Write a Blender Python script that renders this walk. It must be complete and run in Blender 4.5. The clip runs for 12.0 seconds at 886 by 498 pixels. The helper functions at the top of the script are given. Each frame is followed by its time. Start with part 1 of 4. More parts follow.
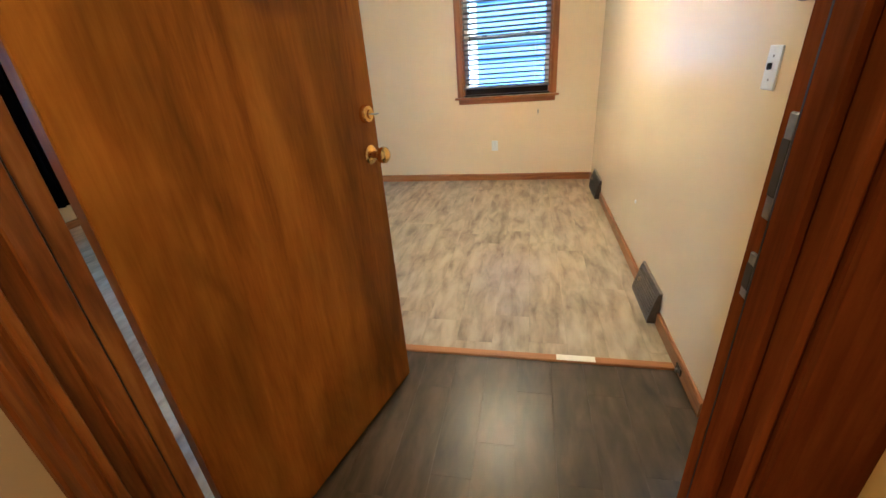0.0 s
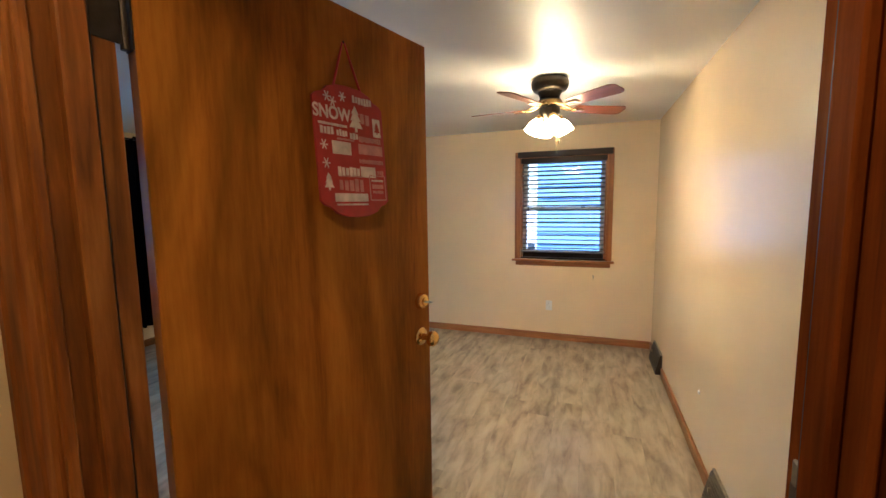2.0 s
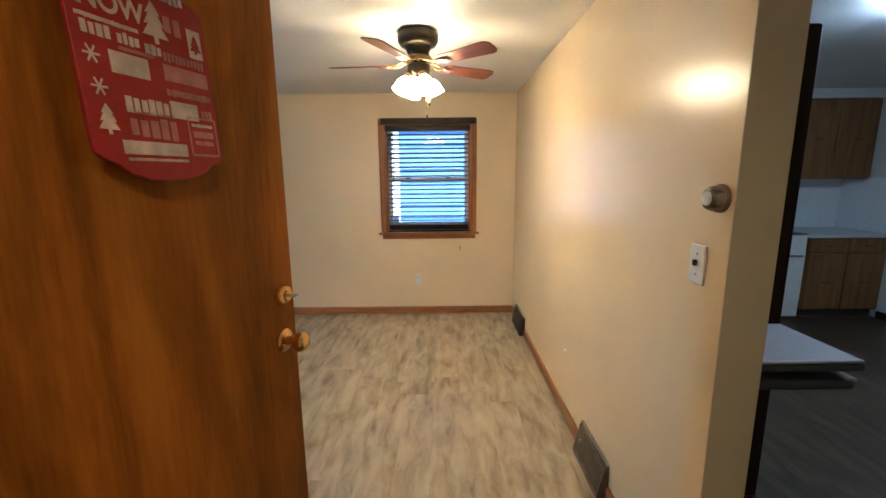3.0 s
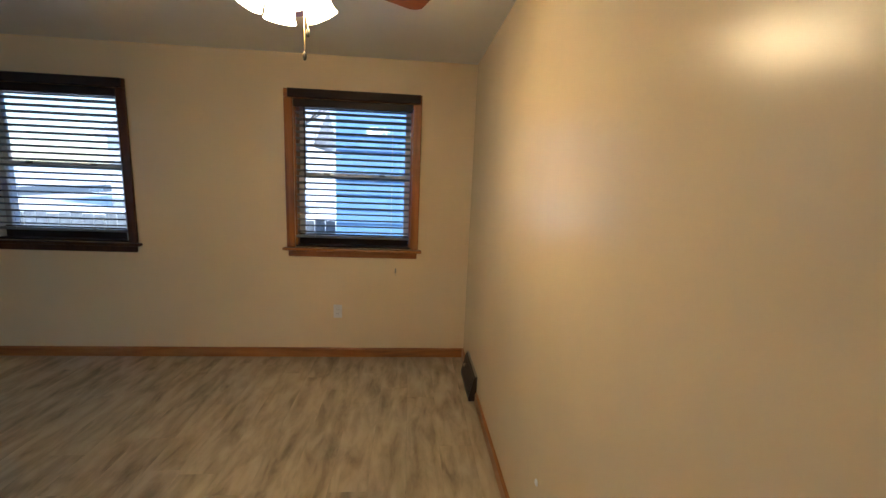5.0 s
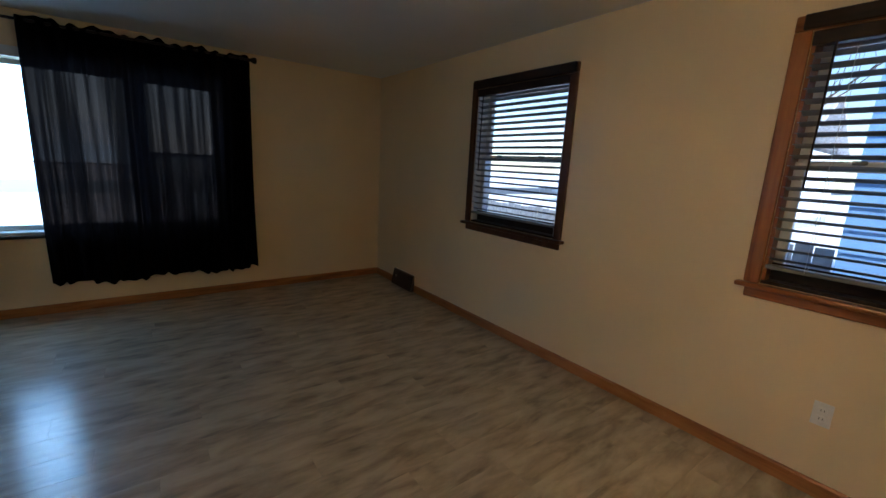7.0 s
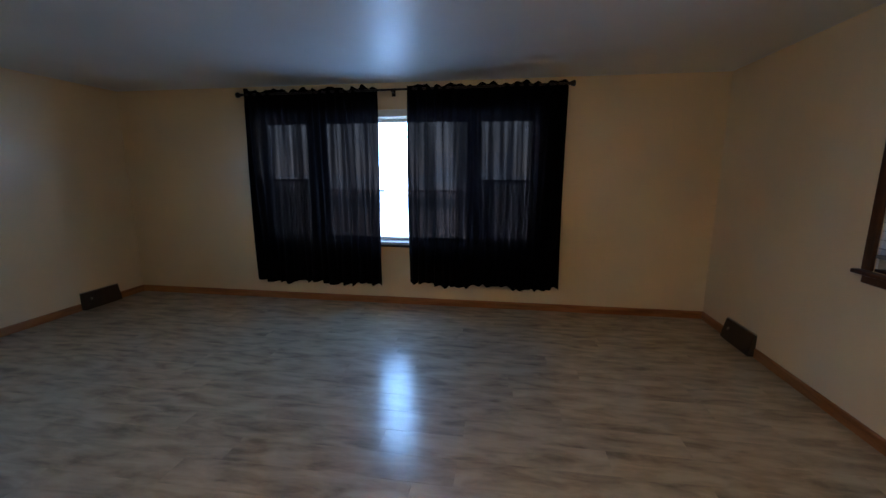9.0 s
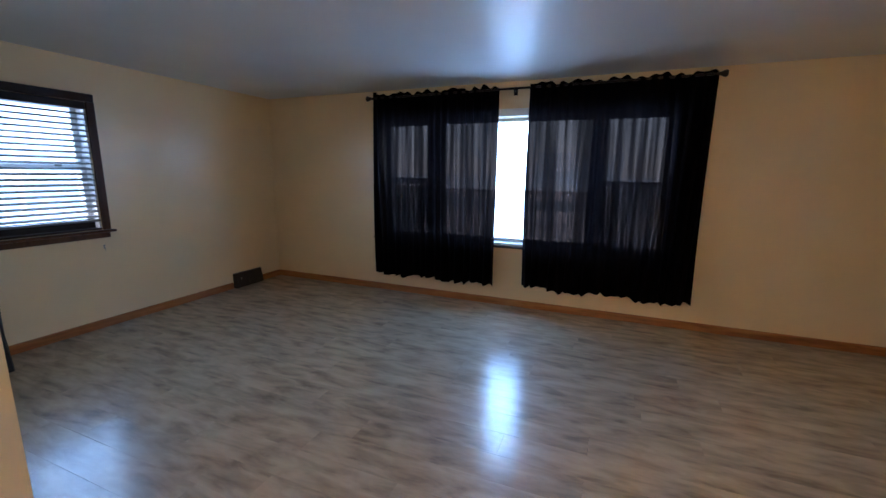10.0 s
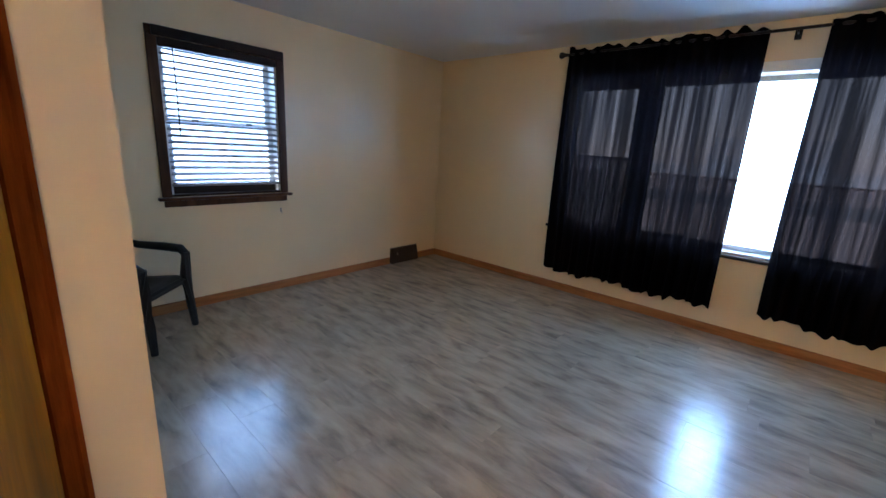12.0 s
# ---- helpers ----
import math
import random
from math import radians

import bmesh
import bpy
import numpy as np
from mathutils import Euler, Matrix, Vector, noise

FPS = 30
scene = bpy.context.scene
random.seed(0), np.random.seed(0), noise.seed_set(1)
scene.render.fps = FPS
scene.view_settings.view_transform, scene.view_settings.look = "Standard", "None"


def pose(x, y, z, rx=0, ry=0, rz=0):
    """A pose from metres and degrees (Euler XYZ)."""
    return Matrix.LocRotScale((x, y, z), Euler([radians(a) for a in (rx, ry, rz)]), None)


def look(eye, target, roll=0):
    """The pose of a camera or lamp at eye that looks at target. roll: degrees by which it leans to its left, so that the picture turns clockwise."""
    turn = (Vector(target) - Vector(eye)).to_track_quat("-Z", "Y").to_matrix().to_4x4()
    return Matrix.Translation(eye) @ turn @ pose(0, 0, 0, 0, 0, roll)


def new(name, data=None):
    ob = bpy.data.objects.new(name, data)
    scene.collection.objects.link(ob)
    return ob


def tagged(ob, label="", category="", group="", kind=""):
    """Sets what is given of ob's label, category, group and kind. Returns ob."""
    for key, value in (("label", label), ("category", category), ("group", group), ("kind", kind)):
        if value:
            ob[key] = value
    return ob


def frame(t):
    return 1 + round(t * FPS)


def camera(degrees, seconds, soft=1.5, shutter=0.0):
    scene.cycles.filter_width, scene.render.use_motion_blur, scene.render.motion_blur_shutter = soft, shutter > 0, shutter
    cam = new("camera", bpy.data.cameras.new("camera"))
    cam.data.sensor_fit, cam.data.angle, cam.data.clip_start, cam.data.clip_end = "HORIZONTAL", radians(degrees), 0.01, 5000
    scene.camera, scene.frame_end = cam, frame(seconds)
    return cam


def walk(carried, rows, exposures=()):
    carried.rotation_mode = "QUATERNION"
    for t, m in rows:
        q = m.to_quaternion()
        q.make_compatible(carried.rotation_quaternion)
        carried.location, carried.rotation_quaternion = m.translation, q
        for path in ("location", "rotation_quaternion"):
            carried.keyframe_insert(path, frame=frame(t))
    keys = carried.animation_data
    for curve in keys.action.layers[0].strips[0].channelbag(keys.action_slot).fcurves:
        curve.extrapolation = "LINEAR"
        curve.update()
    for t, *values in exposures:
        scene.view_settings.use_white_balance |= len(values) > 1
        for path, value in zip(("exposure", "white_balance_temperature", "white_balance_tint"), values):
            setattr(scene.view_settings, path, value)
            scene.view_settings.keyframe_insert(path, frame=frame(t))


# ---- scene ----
cam = camera(95.1, 12.0)
EXPOSURES = [(0, 2.65, 4850, 5), (1, 2.28, 5150, 8), (2, 2.2, 5080, 8), (3.7, 2.0, 4950, 5), (5.3, 1.15, 5600, 6), (6.0, 0.98, 5700, 7), (7.0, 0.90, 5450, 8), (7.5, 0.68, 5100, 8), (9.5, 1.82, 5300, 17), (11, 2.55, 5400, 19), (12, 2.55, 5400, 19)]
PATH = [
    (0, (-0.672, -0.098, 1.372), (-1.076, 1.662, 0.511), -4.5),
    (0.5, (-0.701, -0.107, 1.524), (-1.203, 1.81, 1.258), -1.6),
    (1, (-0.65, -0.103, 1.606), (-1.145, 1.827, 1.435), 0.7),
    (1.5, (-0.622, -0.11, 1.58), (-1.238, 1.779, 1.351), -1.2),
    (2, (-0.622, -0.118, 1.572), (-1.303, 1.75, 1.354), -0.8),
    (2.5, (-0.66, -0.027, 1.571), (-1.185, 1.89, 1.351), 0.6),
    (3, (-0.749, 0.145, 1.541), (-0.758, 2.113, 1.187), -0.6),
    (3.5, (-0.743, 0.368, 1.536), (-0.482, 2.315, 1.165), 0.3),
    (3.7, (-0.708, 0.513, 1.513), (-0.366, 2.444, 1.116), 1.4),
    (5.3, (-0.465, 1.499, 1.523), (-0.446, 3.471, 1.187), 3.3),
    (5.5, (-0.466, 1.639, 1.532), (-0.747, 3.588, 1.182), 1.5),
    (6, (-0.451, 1.865, 1.527), (-1.357, 3.616, 1.188), 2.2),
    (6.5, (-0.584, 2.006, 1.453), (-1.857, 3.506, 1.093), 0.7),
    (7, (-0.776, 2.177, 1.416), (-2.339, 3.358, 1.016), 3.1),
    (7.5, (-0.952, 2.304, 1.406), (-2.734, 3.108, 0.984), 0.3),
    (7.7, (-1.027, 2.368, 1.407), (-2.894, 2.958, 0.999), -0.0),
    (9.3, (-1.063, 2.56, 1.479), (-2.976, 2.102, 1.116), 0.0),
    (9.5, (-1.082, 2.54, 1.466), (-2.965, 1.97, 1.107), 0.0),
    (10, (-1.039, 2.361, 1.468), (-2.858, 1.616, 1.098), 0.7),
    (10.5, (-1.021, 2.321, 1.471), (-2.754, 1.394, 1.098), 0.3),
    (11, (-1.086, 2.17, 1.422), (-2.689, 1.052, 0.998), 0.7),
    (11.5, (-1.268, 1.933, 1.382), (-2.858, 0.821, 0.896), 4.4),
    (12, (-1.469, 1.626, 1.394), (-2.933, 0.352, 0.91), 3.3),
]
walk(cam, [(t, look(eye, target, roll)) for t, eye, target, roll in PATH], EXPOSURES)


# ---- light ----
world = bpy.data.worlds.new("world")
scene.world = world
world.use_nodes = True
wn = world.node_tree
sky = wn.nodes.new("ShaderNodeTexSky")
sky.sky_type = "NISHITA"
sky.sun_disc = False
sky.sun_elevation = radians(42)
sky.sun_rotation = radians(110)
sky.air_density, sky.dust_density, sky.ozone_density = 1.0, 0.4, 1.5
wn.links.new(sky.outputs[0], wn.nodes["Background"].inputs[0])
wn.nodes["Background"].inputs[1].default_value = 0.15
sun_data = bpy.data.lights.new("sun", "SUN")
sun_data.energy, sun_data.angle, sun_data.color = 4.0, radians(12), (1.0, 0.95, 0.9)
sun_ob = new("sun", sun_data)
sun_ob.matrix_world = look((26, -13, 25), (0, 0, 0))


def window_light(name, m, w, h, watts):
    """Sky light entering by a window's opening."""
    d = bpy.data.lights.new(name, "AREA")
    d.shape, d.size, d.size_y, d.energy, d.color = "RECTANGLE", w, h, watts, (0.42, 0.70, 1.0)
    new(name, d).matrix_world = m


window_light("front_window_light", look((-5.79, 1.305, 1.70), (-3.0, 1.305, 0.66)), 3.6, 0.92, 42.0)
window_light("front_window_low_light", look((-5.79, 1.305, 0.96), (-3.0, 1.305, -0.08)), 3.6, 0.64, 9.0)
window_light("side_window_light", look((-2.875, -2.17, 1.50), (-2.875, 0, 1.50)), 0.84, 1.12, 3.5)
LAMP_RGB = (1.0, 0.69, 0.33)
HALL_RGB = (1.0, 0.70, 0.34)
FAN_GLOW, BULB_GLOW, HALL_GLOW, KITCHEN_GLOW = 22.0, 90.0, 8.8, 18.0

# ---- plan ----
ZC = 2.40                      # ceiling
XW, YN, YS = -5.39, 4.60, -1.95  # west, north and south faces of the living room
YP = 1.225                     # free end of the partition, between living room and kitchen
XP, PT = 0.02, 0.15             # its two faces
YK = 4.92                      # north wall of the kitchen
YE, YH = 0.41, 0.27            # entrance wall, room side and hall side
YB = -0.83                     # back wall of the hall
XJL, XJR = -1.450, -0.408        # door opening
XC = -1.695                    # corner of the hall block
XK = 3.86                      # east wall of the kitchen


# ---- materials ----
def shader(name):
    m = bpy.data.materials.new(name)
    m.use_nodes = True
    return m, m.node_tree.nodes, m.node_tree.links, m.node_tree.nodes["Principled BSDF"]


def ramp(nodes, stops):
    r = nodes.new("ShaderNodeValToRGB")
    while len(r.color_ramp.elements) < len(stops):
        r.color_ramp.elements.new(0.5)
    for e, (p, c) in zip(r.color_ramp.elements, stops):
        e.position, e.color = p, (*c, 1)
    return r


def coords(nodes, links, scale, per_object=False, space="Object"):
    tc = nodes.new("ShaderNodeTexCoord")
    mp = nodes.new("ShaderNodeMapping")
    mp.inputs["Scale"].default_value = scale
    links.new(tc.outputs[space], mp.inputs["Vector"])
    if per_object:
        info = nodes.new("ShaderNodeObjectInfo")
        mul = nodes.new("ShaderNodeMath")
        mul.operation = "MULTIPLY"
        mul.inputs[1].default_value = 87.0
        links.new(info.outputs["Random"], mul.inputs[0])
        links.new(mul.outputs[0], mp.inputs["Location"])
        return mp, info
    return mp


def noise_tex(nodes, links, vec, scale, detail=4, rough=0.55, distort=0.0):
    n = nodes.new("ShaderNodeTexNoise")
    n.inputs["Scale"].default_value = scale
    n.inputs["Detail"].default_value = detail
    n.inputs["Roughness"].default_value = rough
    n.inputs["Distortion"].default_value = distort
    links.new(vec.outputs[0], n.inputs["Vector"])
    return n


def add_bump(nodes, links, bsdf, src, strength, distance=0.002):
    b = nodes.new("ShaderNodeBump")
    b.inputs["Strength"].default_value = strength
    b.inputs["Distance"].default_value = distance
    links.new(src, b.inputs["Height"])
    links.new(b.outputs[0], bsdf.inputs["Normal"])


def rough_range(nodes, links, bsdf, src, lo, hi):
    mr = nodes.new("ShaderNodeMapRange")
    mr.inputs["To Min"].default_value, mr.inputs["To Max"].default_value = lo, hi
    links.new(src, mr.inputs["Value"])
    links.new(mr.outputs[0], bsdf.inputs["Roughness"])


def paint(name, rgb, rough, relief=0.12, mottle=0.05, gloss=0.30):
    m, n, l, b = shader(name)
    v = coords(n, l, (1, 1, 1))
    big = noise_tex(n, l, v, 1.3, 3)
    fine = noise_tex(n, l, v, 160, 3)
    dark = tuple(c * (1 - mottle) for c in rgb)
    light = tuple(min(1, c * (1 + mottle * 0.5)) for c in rgb)
    r = ramp(n, [(0.3, dark), (0.7, light)])
    l.new(big.outputs[0], r.inputs[0])
    l.new(r.outputs[0], b.inputs["Base Color"])
    rough_range(n, l, b, big.outputs[0], rough - 0.03, rough + 0.03)
    b.inputs["Specular IOR Level"].default_value = gloss
    add_bump(n, l, b, fine.outputs[0], relief, 0.0015)
    return m


def wood(name, dark, mid, light, rough, grain_axis="z", coat=0.0, figure=1.0, stain=0.0, gloss=0.22):
    """Stained wood with long grain along one axis, and cathedral figure."""
    m, n, l, b = shader(name)
    k = {"x": (0.09, 1, 1), "y": (1, 0.09, 1), "z": (1, 1, 0.09)}[grain_axis]
    v, info = coords(n, l, k, True)
    fig = noise_tex(n, l, v, 7.0 * figure, 3, 0.5, 1.2)
    fine = noise_tex(n, l, v, 90, 4, 0.65)
    mix = n.new("ShaderNodeMath")
    mix.operation = "MULTIPLY_ADD"
    mix.inputs[1].default_value = 0.35
    l.new(fine.outputs[0], mix.inputs[0])
    sc = n.new("ShaderNodeMath")
    sc.operation = "MULTIPLY"
    sc.inputs[1].default_value = 0.72
    l.new(fig.outputs[0], sc.inputs[0])
    l.new(sc.outputs[0], mix.inputs[2])
    r = ramp(n, [(0.30, dark), (0.52, mid), (0.75, light)])
    l.new(mix.outputs[0], r.inputs[0])
    out = r.outputs[0]
    if stain:
        vs = coords(n, l, (1, 1, 0.30))
        blot = noise_tex(n, l, vs, 3.1, 4, 0.55, 0.9)
        rb = ramp(n, [(0.38, (1 - stain, 1 - stain, 1 - stain)), (0.60, (1, 1, 1))])
        l.new(blot.outputs[0], rb.inputs[0])
        mm = n.new("ShaderNodeMix")
        mm.data_type, mm.blend_type = "RGBA", "MULTIPLY"
        mm.inputs[0].default_value = 1
        l.new(out, mm.inputs[6])
        l.new(rb.outputs[0], mm.inputs[7])
        out = mm.outputs[2]
    l.new(out, b.inputs["Base Color"])
    rough_range(n, l, b, fine.outputs[0], rough - 0.07, rough + 0.1)
    b.inputs["Coat Weight"].default_value = coat
    b.inputs["Specular IOR Level"].default_value = 0.5 if coat else gloss
    b.inputs["Coat Roughness"].default_value = 0.25
    add_bump(n, l, b, mix.outputs[0], 0.12, 0.001)
    return m


def laminate(name, tones, rough, gloss=0.85, sheen=0.0):
    """Printed laminate boards, long streaky grain along y, each board its own cut of the print."""
    m, n, l, b = shader(name)
    v, info = coords(n, l, (1, 0.28, 1), True)
    cloud = noise_tex(n, l, v, 13.5, 4, 0.52, 0.4)
    fine = noise_tex(n, l, v, 60, 3, 0.6)
    mix = n.new("ShaderNodeMath")
    mix.operation = "MULTIPLY_ADD"
    mix.inputs[1].default_value = 0.10
    l.new(fine.outputs[0], mix.inputs[0])
    sc = n.new("ShaderNodeMath")
    sc.operation = "MULTIPLY_ADD"
    sc.inputs[1].default_value = 0.88
    l.new(cloud.outputs[0], sc.inputs[0])
    rnd = n.new("ShaderNodeMapRange")
    rnd.inputs["To Min"].default_value, rnd.inputs["To Max"].default_value = -0.022, 0.022
    l.new(info.outputs["Random"], rnd.inputs["Value"])
    l.new(rnd.outputs[0], sc.inputs[2])
    l.new(sc.outputs[0], mix.inputs[2])
    r = ramp(n, tones)
    l.new(mix.outputs[0], r.inputs[0])
    l.new(r.outputs[0], b.inputs["Base Color"])
    rough_range(n, l, b, cloud.outputs[0], rough - 0.04, rough + 0.05)
    b.inputs["Specular IOR Level"].default_value = gloss
    b.inputs["Coat Weight"].default_value = sheen
    b.inputs["Coat Roughness"].default_value = 0.48
    add_bump(n, l, b, mix.outputs[0], 0.08, 0.0008)
    return m


def plain(name, rgb, rough=0.5, metal=0.0, wear=0.12, scale=30, bump=0.05):
    m, n, l, b = shader(name)
    v = coords(n, l, (1, 1, 1))
    t = noise_tex(n, l, v, scale, 4)
    r = ramp(n, [(0.3, tuple(c * (1 - wear) for c in rgb)), (0.7, tuple(min(1, c * (1 + wear)) for c in rgb))])
    l.new(t.outputs[0], r.inputs[0])
    l.new(r.outputs[0], b.inputs["Base Color"])
    b.inputs["Metallic"].default_value = metal
    rough_range(n, l, b, t.outputs[0], max(0.03, rough - 0.08), min(1, rough + 0.08))
    add_bump(n, l, b, t.outputs[0], bump, 0.001)
    return m


def glow(name, rgb, strength):
    m, n, l, b = shader(name)
    b.inputs["Base Color"].default_value = (*[0.8] * 3, 1)
    b.inputs["Emission Color"].default_value = (*rgb, 1)
    b.inputs["Emission Strength"].default_value = strength
    return m


def window_glass(name):
    m, n, l, b = shader(name)
    b.inputs["Base Color"].default_value = (1, 1, 1, 1)
    b.inputs["Roughness"].default_value = 0.0
    b.inputs["IOR"].default_value = 1.45
    b.inputs["Transmission Weight"].default_value = 1.0
    return m


def mesh_screen(name, rgb, see):
    """Fine wire mesh, of which only the open share lets light through."""
    m, n, l, b = shader(name)
    b.inputs["Base Color"].default_value = (*rgb, 1)
    b.inputs["Roughness"].default_value = 0.7
    tra, mx = n.new("ShaderNodeBsdfTransparent"), n.new("ShaderNodeMixShader")
    v = coords(n, l, (1, 1, 1))
    t = noise_tex(n, l, v, 9, 2)
    mr = n.new("ShaderNodeMapRange")
    mr.inputs["To Min"].default_value, mr.inputs["To Max"].default_value = see - 0.06, see + 0.06
    l.new(t.outputs[0], mr.inputs["Value"])
    l.new(mr.outputs[0], mx.inputs[0])
    l.new(b.outputs[0], mx.inputs[1])
    l.new(tra.outputs[0], mx.inputs[2])
    l.new(mx.outputs[0], n["Material Output"].inputs[0])
    return m


def fabric(name, rgb, see):
    """Thin dark cloth: part of the light goes straight through the weave, part scatters through."""
    m, n, l, b = shader(name)
    v = coords(n, l, (1, 1, 1))
    weave = noise_tex(n, l, v, 420, 2)
    r = ramp(n, [(0.3, tuple(c * 0.7 for c in rgb)), (0.7, tuple(c * 1.3 for c in rgb))])
    l.new(weave.outputs[0], r.inputs[0])
    l.new(r.outputs[0], b.inputs["Base Color"])
    b.inputs["Roughness"].default_value = 0.9
    b.inputs["Specular IOR Level"].default_value = 0.05
    trl = n.new("ShaderNodeBsdfTranslucent")
    trl.inputs[0].default_value = (*[min(1, c * 2) for c in rgb], 1)
    tra = n.new("ShaderNodeBsdfTransparent")
    tra.inputs[0].default_value = (1.0, 0.66, 0.50, 1)
    m1, m2 = n.new("ShaderNodeMixShader"), n.new("ShaderNodeMixShader")
    m1.inputs[0].default_value = 0.2
    # Upright streaks of see-through imitate light and shade between the folds.
    vs = coords(n, l, (1, 1, 0.03))
    streak = noise_tex(n, l, vs, 15, 3, 0.5)
    fold_shade = n.new("ShaderNodeMapRange")
    fold_shade.inputs["From Min"].default_value, fold_shade.inputs["From Max"].default_value = 0.42, 0.66
    fold_shade.inputs["To Min"].default_value, fold_shade.inputs["To Max"].default_value = see * 0.25, see * 2.5
    l.new(streak.outputs[0], fold_shade.inputs["Value"])
    l.new(fold_shade.outputs[0], m2.inputs[0])
    l.new(b.outputs[0], m1.inputs[1])
    l.new(trl.outputs[0], m1.inputs[2])
    l.new(m1.outputs[0], m2.inputs[1])
    l.new(tra.outputs[0], m2.inputs[2])
    l.new(m2.outputs[0], n["Material Output"].inputs[0])
    return m


WALL = paint("cream_wall_paint", (0.785, 0.620, 0.375), 0.25)
HALLWALL = paint("hall_wall_paint", (0.76, 0.60, 0.28), 0.5)
KITWALL = paint("kitchen_wall_paint", (0.62, 0.63, 0.62), 0.5)
# Olive paint of the partition's end, with part of the shade there mixed in.
SHADEDEND = paint("shaded_olive_paint", (0.46, 0.405, 0.285), 0.5)
CEIL = paint("ceiling_paint", (0.70, 0.69, 0.67), 0.46, 0.10, 0.05, 0.50)
LAM = laminate("grey_beige_laminate", [(0.27, (0.172, 0.138, 0.100)), (0.42, (0.315, 0.258, 0.184)), (0.56, (0.425, 0.350, 0.250)), (0.74, (0.51, 0.424, 0.305))], 0.20, 0.85, 0.65)
DARKLAM = laminate("dark_vinyl_plank", [(0.30, (0.028, 0.019, 0.011)), (0.5, (0.064, 0.043, 0.026)), (0.72, (0.115, 0.080, 0.050))], 0.38, 0.4)
GAPMAT = plain("joint_shadow_board", (0.05, 0.04, 0.032), 0.8)
DOORWOOD = wood("door_veneer", (0.20, 0.058, 0.0018), (0.41, 0.138, 0.005), (0.58, 0.222, 0.012), 0.42, "z", 0.0, 0.8, 0.55, 0.12)
CASEWOOD = wood("casing_wood", (0.075, 0.019, 0.002), (0.26, 0.082, 0.008), (0.46, 0.18, 0.026), 0.42, "z", 0.0, 2.4, 0.35)
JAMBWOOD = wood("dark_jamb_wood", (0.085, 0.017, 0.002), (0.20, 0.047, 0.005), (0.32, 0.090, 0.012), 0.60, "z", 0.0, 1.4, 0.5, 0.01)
TRIMX = wood("window_trim_wood_x", (0.11, 0.032, 0.004), (0.27, 0.088, 0.011), (0.38, 0.145, 0.024), 0.32, "x", 0.3, 1.6)
TRIMZ = wood("window_trim_wood_z", (0.11, 0.032, 0.004), (0.27, 0.088, 0.011), (0.38, 0.145, 0.024), 0.32, "z", 0.3, 1.6)
BASEX = wood("baseboard_wood_x", (0.15, 0.048, 0.010), (0.32, 0.122, 0.025), (0.43, 0.185, 0.048), 0.38, "x", 0.15, 1.8)
BASEY = wood("baseboard_wood_y", (0.15, 0.048, 0.010), (0.32, 0.122, 0.025), (0.43, 0.185, 0.048), 0.38, "y", 0.15, 1.8)
DARKTRIM = wood("dark_window_wood", (0.008, 0.004, 0.003), (0.018, 0.009, 0.005), (0.032, 0.016, 0.009), 0.45, "x", 0.0, 1.6)
# Same wood as TRIMX and TRIMZ, coloured darker for casings that get less light.
SHADETRIM = wood("shaded_window_wood", (0.03, 0.011, 0.004), (0.065, 0.024, 0.007), (0.11, 0.045, 0.014), 0.38, "z", 0.0, 1.6)
VINYL = plain("white_vinyl", (0.72, 0.72, 0.70), 0.35, 0, 0.04)
SLAT = plain("grey_blind_slat", (0.19, 0.188, 0.184), 0.45, 0, 0.08)
CORD = plain("cord", (0.6, 0.58, 0.52), 0.8)
GLASS = window_glass("window_glass")
CURTAIN = fabric("black_curtain_cloth", (0.0025, 0.002, 0.0023), 0.0040)
SCREEN = mesh_screen("insect_screen_mesh", (0.03, 0.03, 0.032), 0.66)
ROD = plain("dark_rod_metal", (0.018, 0.014, 0.012), 0.4, 0.6)
BRASS = plain("polished_brass", (0.80, 0.52, 0.16), 0.18, 1.0, 0.15, 60)
STEEL = plain("worn_steel", (0.30, 0.28, 0.25), 0.42, 1.0, 0.2, 60)
HINGE = plain("dark_hinge_metal", (0.05, 0.035, 0.025), 0.45, 0.8, 0.3)
REGISTER = plain("brown_register_enamel", (0.040, 0.026, 0.018), 0.45, 0.3, 0.25)
REGFACE = plain("beige_register_enamel", (0.30, 0.25, 0.18), 0.42, 0.3, 0.25)
WHITEPL = plain("white_plastic", (0.75, 0.74, 0.70), 0.3, 0, 0.04)
BLACKPL = plain("black_chair_plastic", (0.006, 0.006, 0.007), 0.5, 0, 0.2)
SILVER = plain("silver_dial_plastic", (0.24, 0.21, 0.18), 0.25, 0.8, 0.1)
FANMETAL = plain("dark_bronze", (0.035, 0.028, 0.018), 0.32, 0.8, 0.3)
FANBRASS = plain("antique_brass", (0.45, 0.30, 0.12), 0.28, 1.0, 0.2)
BLADE = wood("cherry_fan_blade", (0.07, 0.018, 0.007), (0.14, 0.038, 0.014), (0.20, 0.065, 0.026), 0.35, "x", 0.1, 1.4)
SHADE = glow("lit_frosted_shade", LAMP_RGB, FAN_GLOW)
BULB = glow("lit_bulb", LAMP_RGB, BULB_GLOW)
HALLGLOW = glow("lit_hall_dome", HALL_RGB, HALL_GLOW)
KITGLOW = glow("lit_kitchen_dome", (0.80, 0.92, 1.0), KITCHEN_GLOW)
SIGNRED = plain("red_sign_paint", (0.36, 0.016, 0.013), 0.5, 0, 0.15)
SIGNINK = plain("pale_sign_print", (0.66, 0.54, 0.50), 0.6, 0, 0.25)
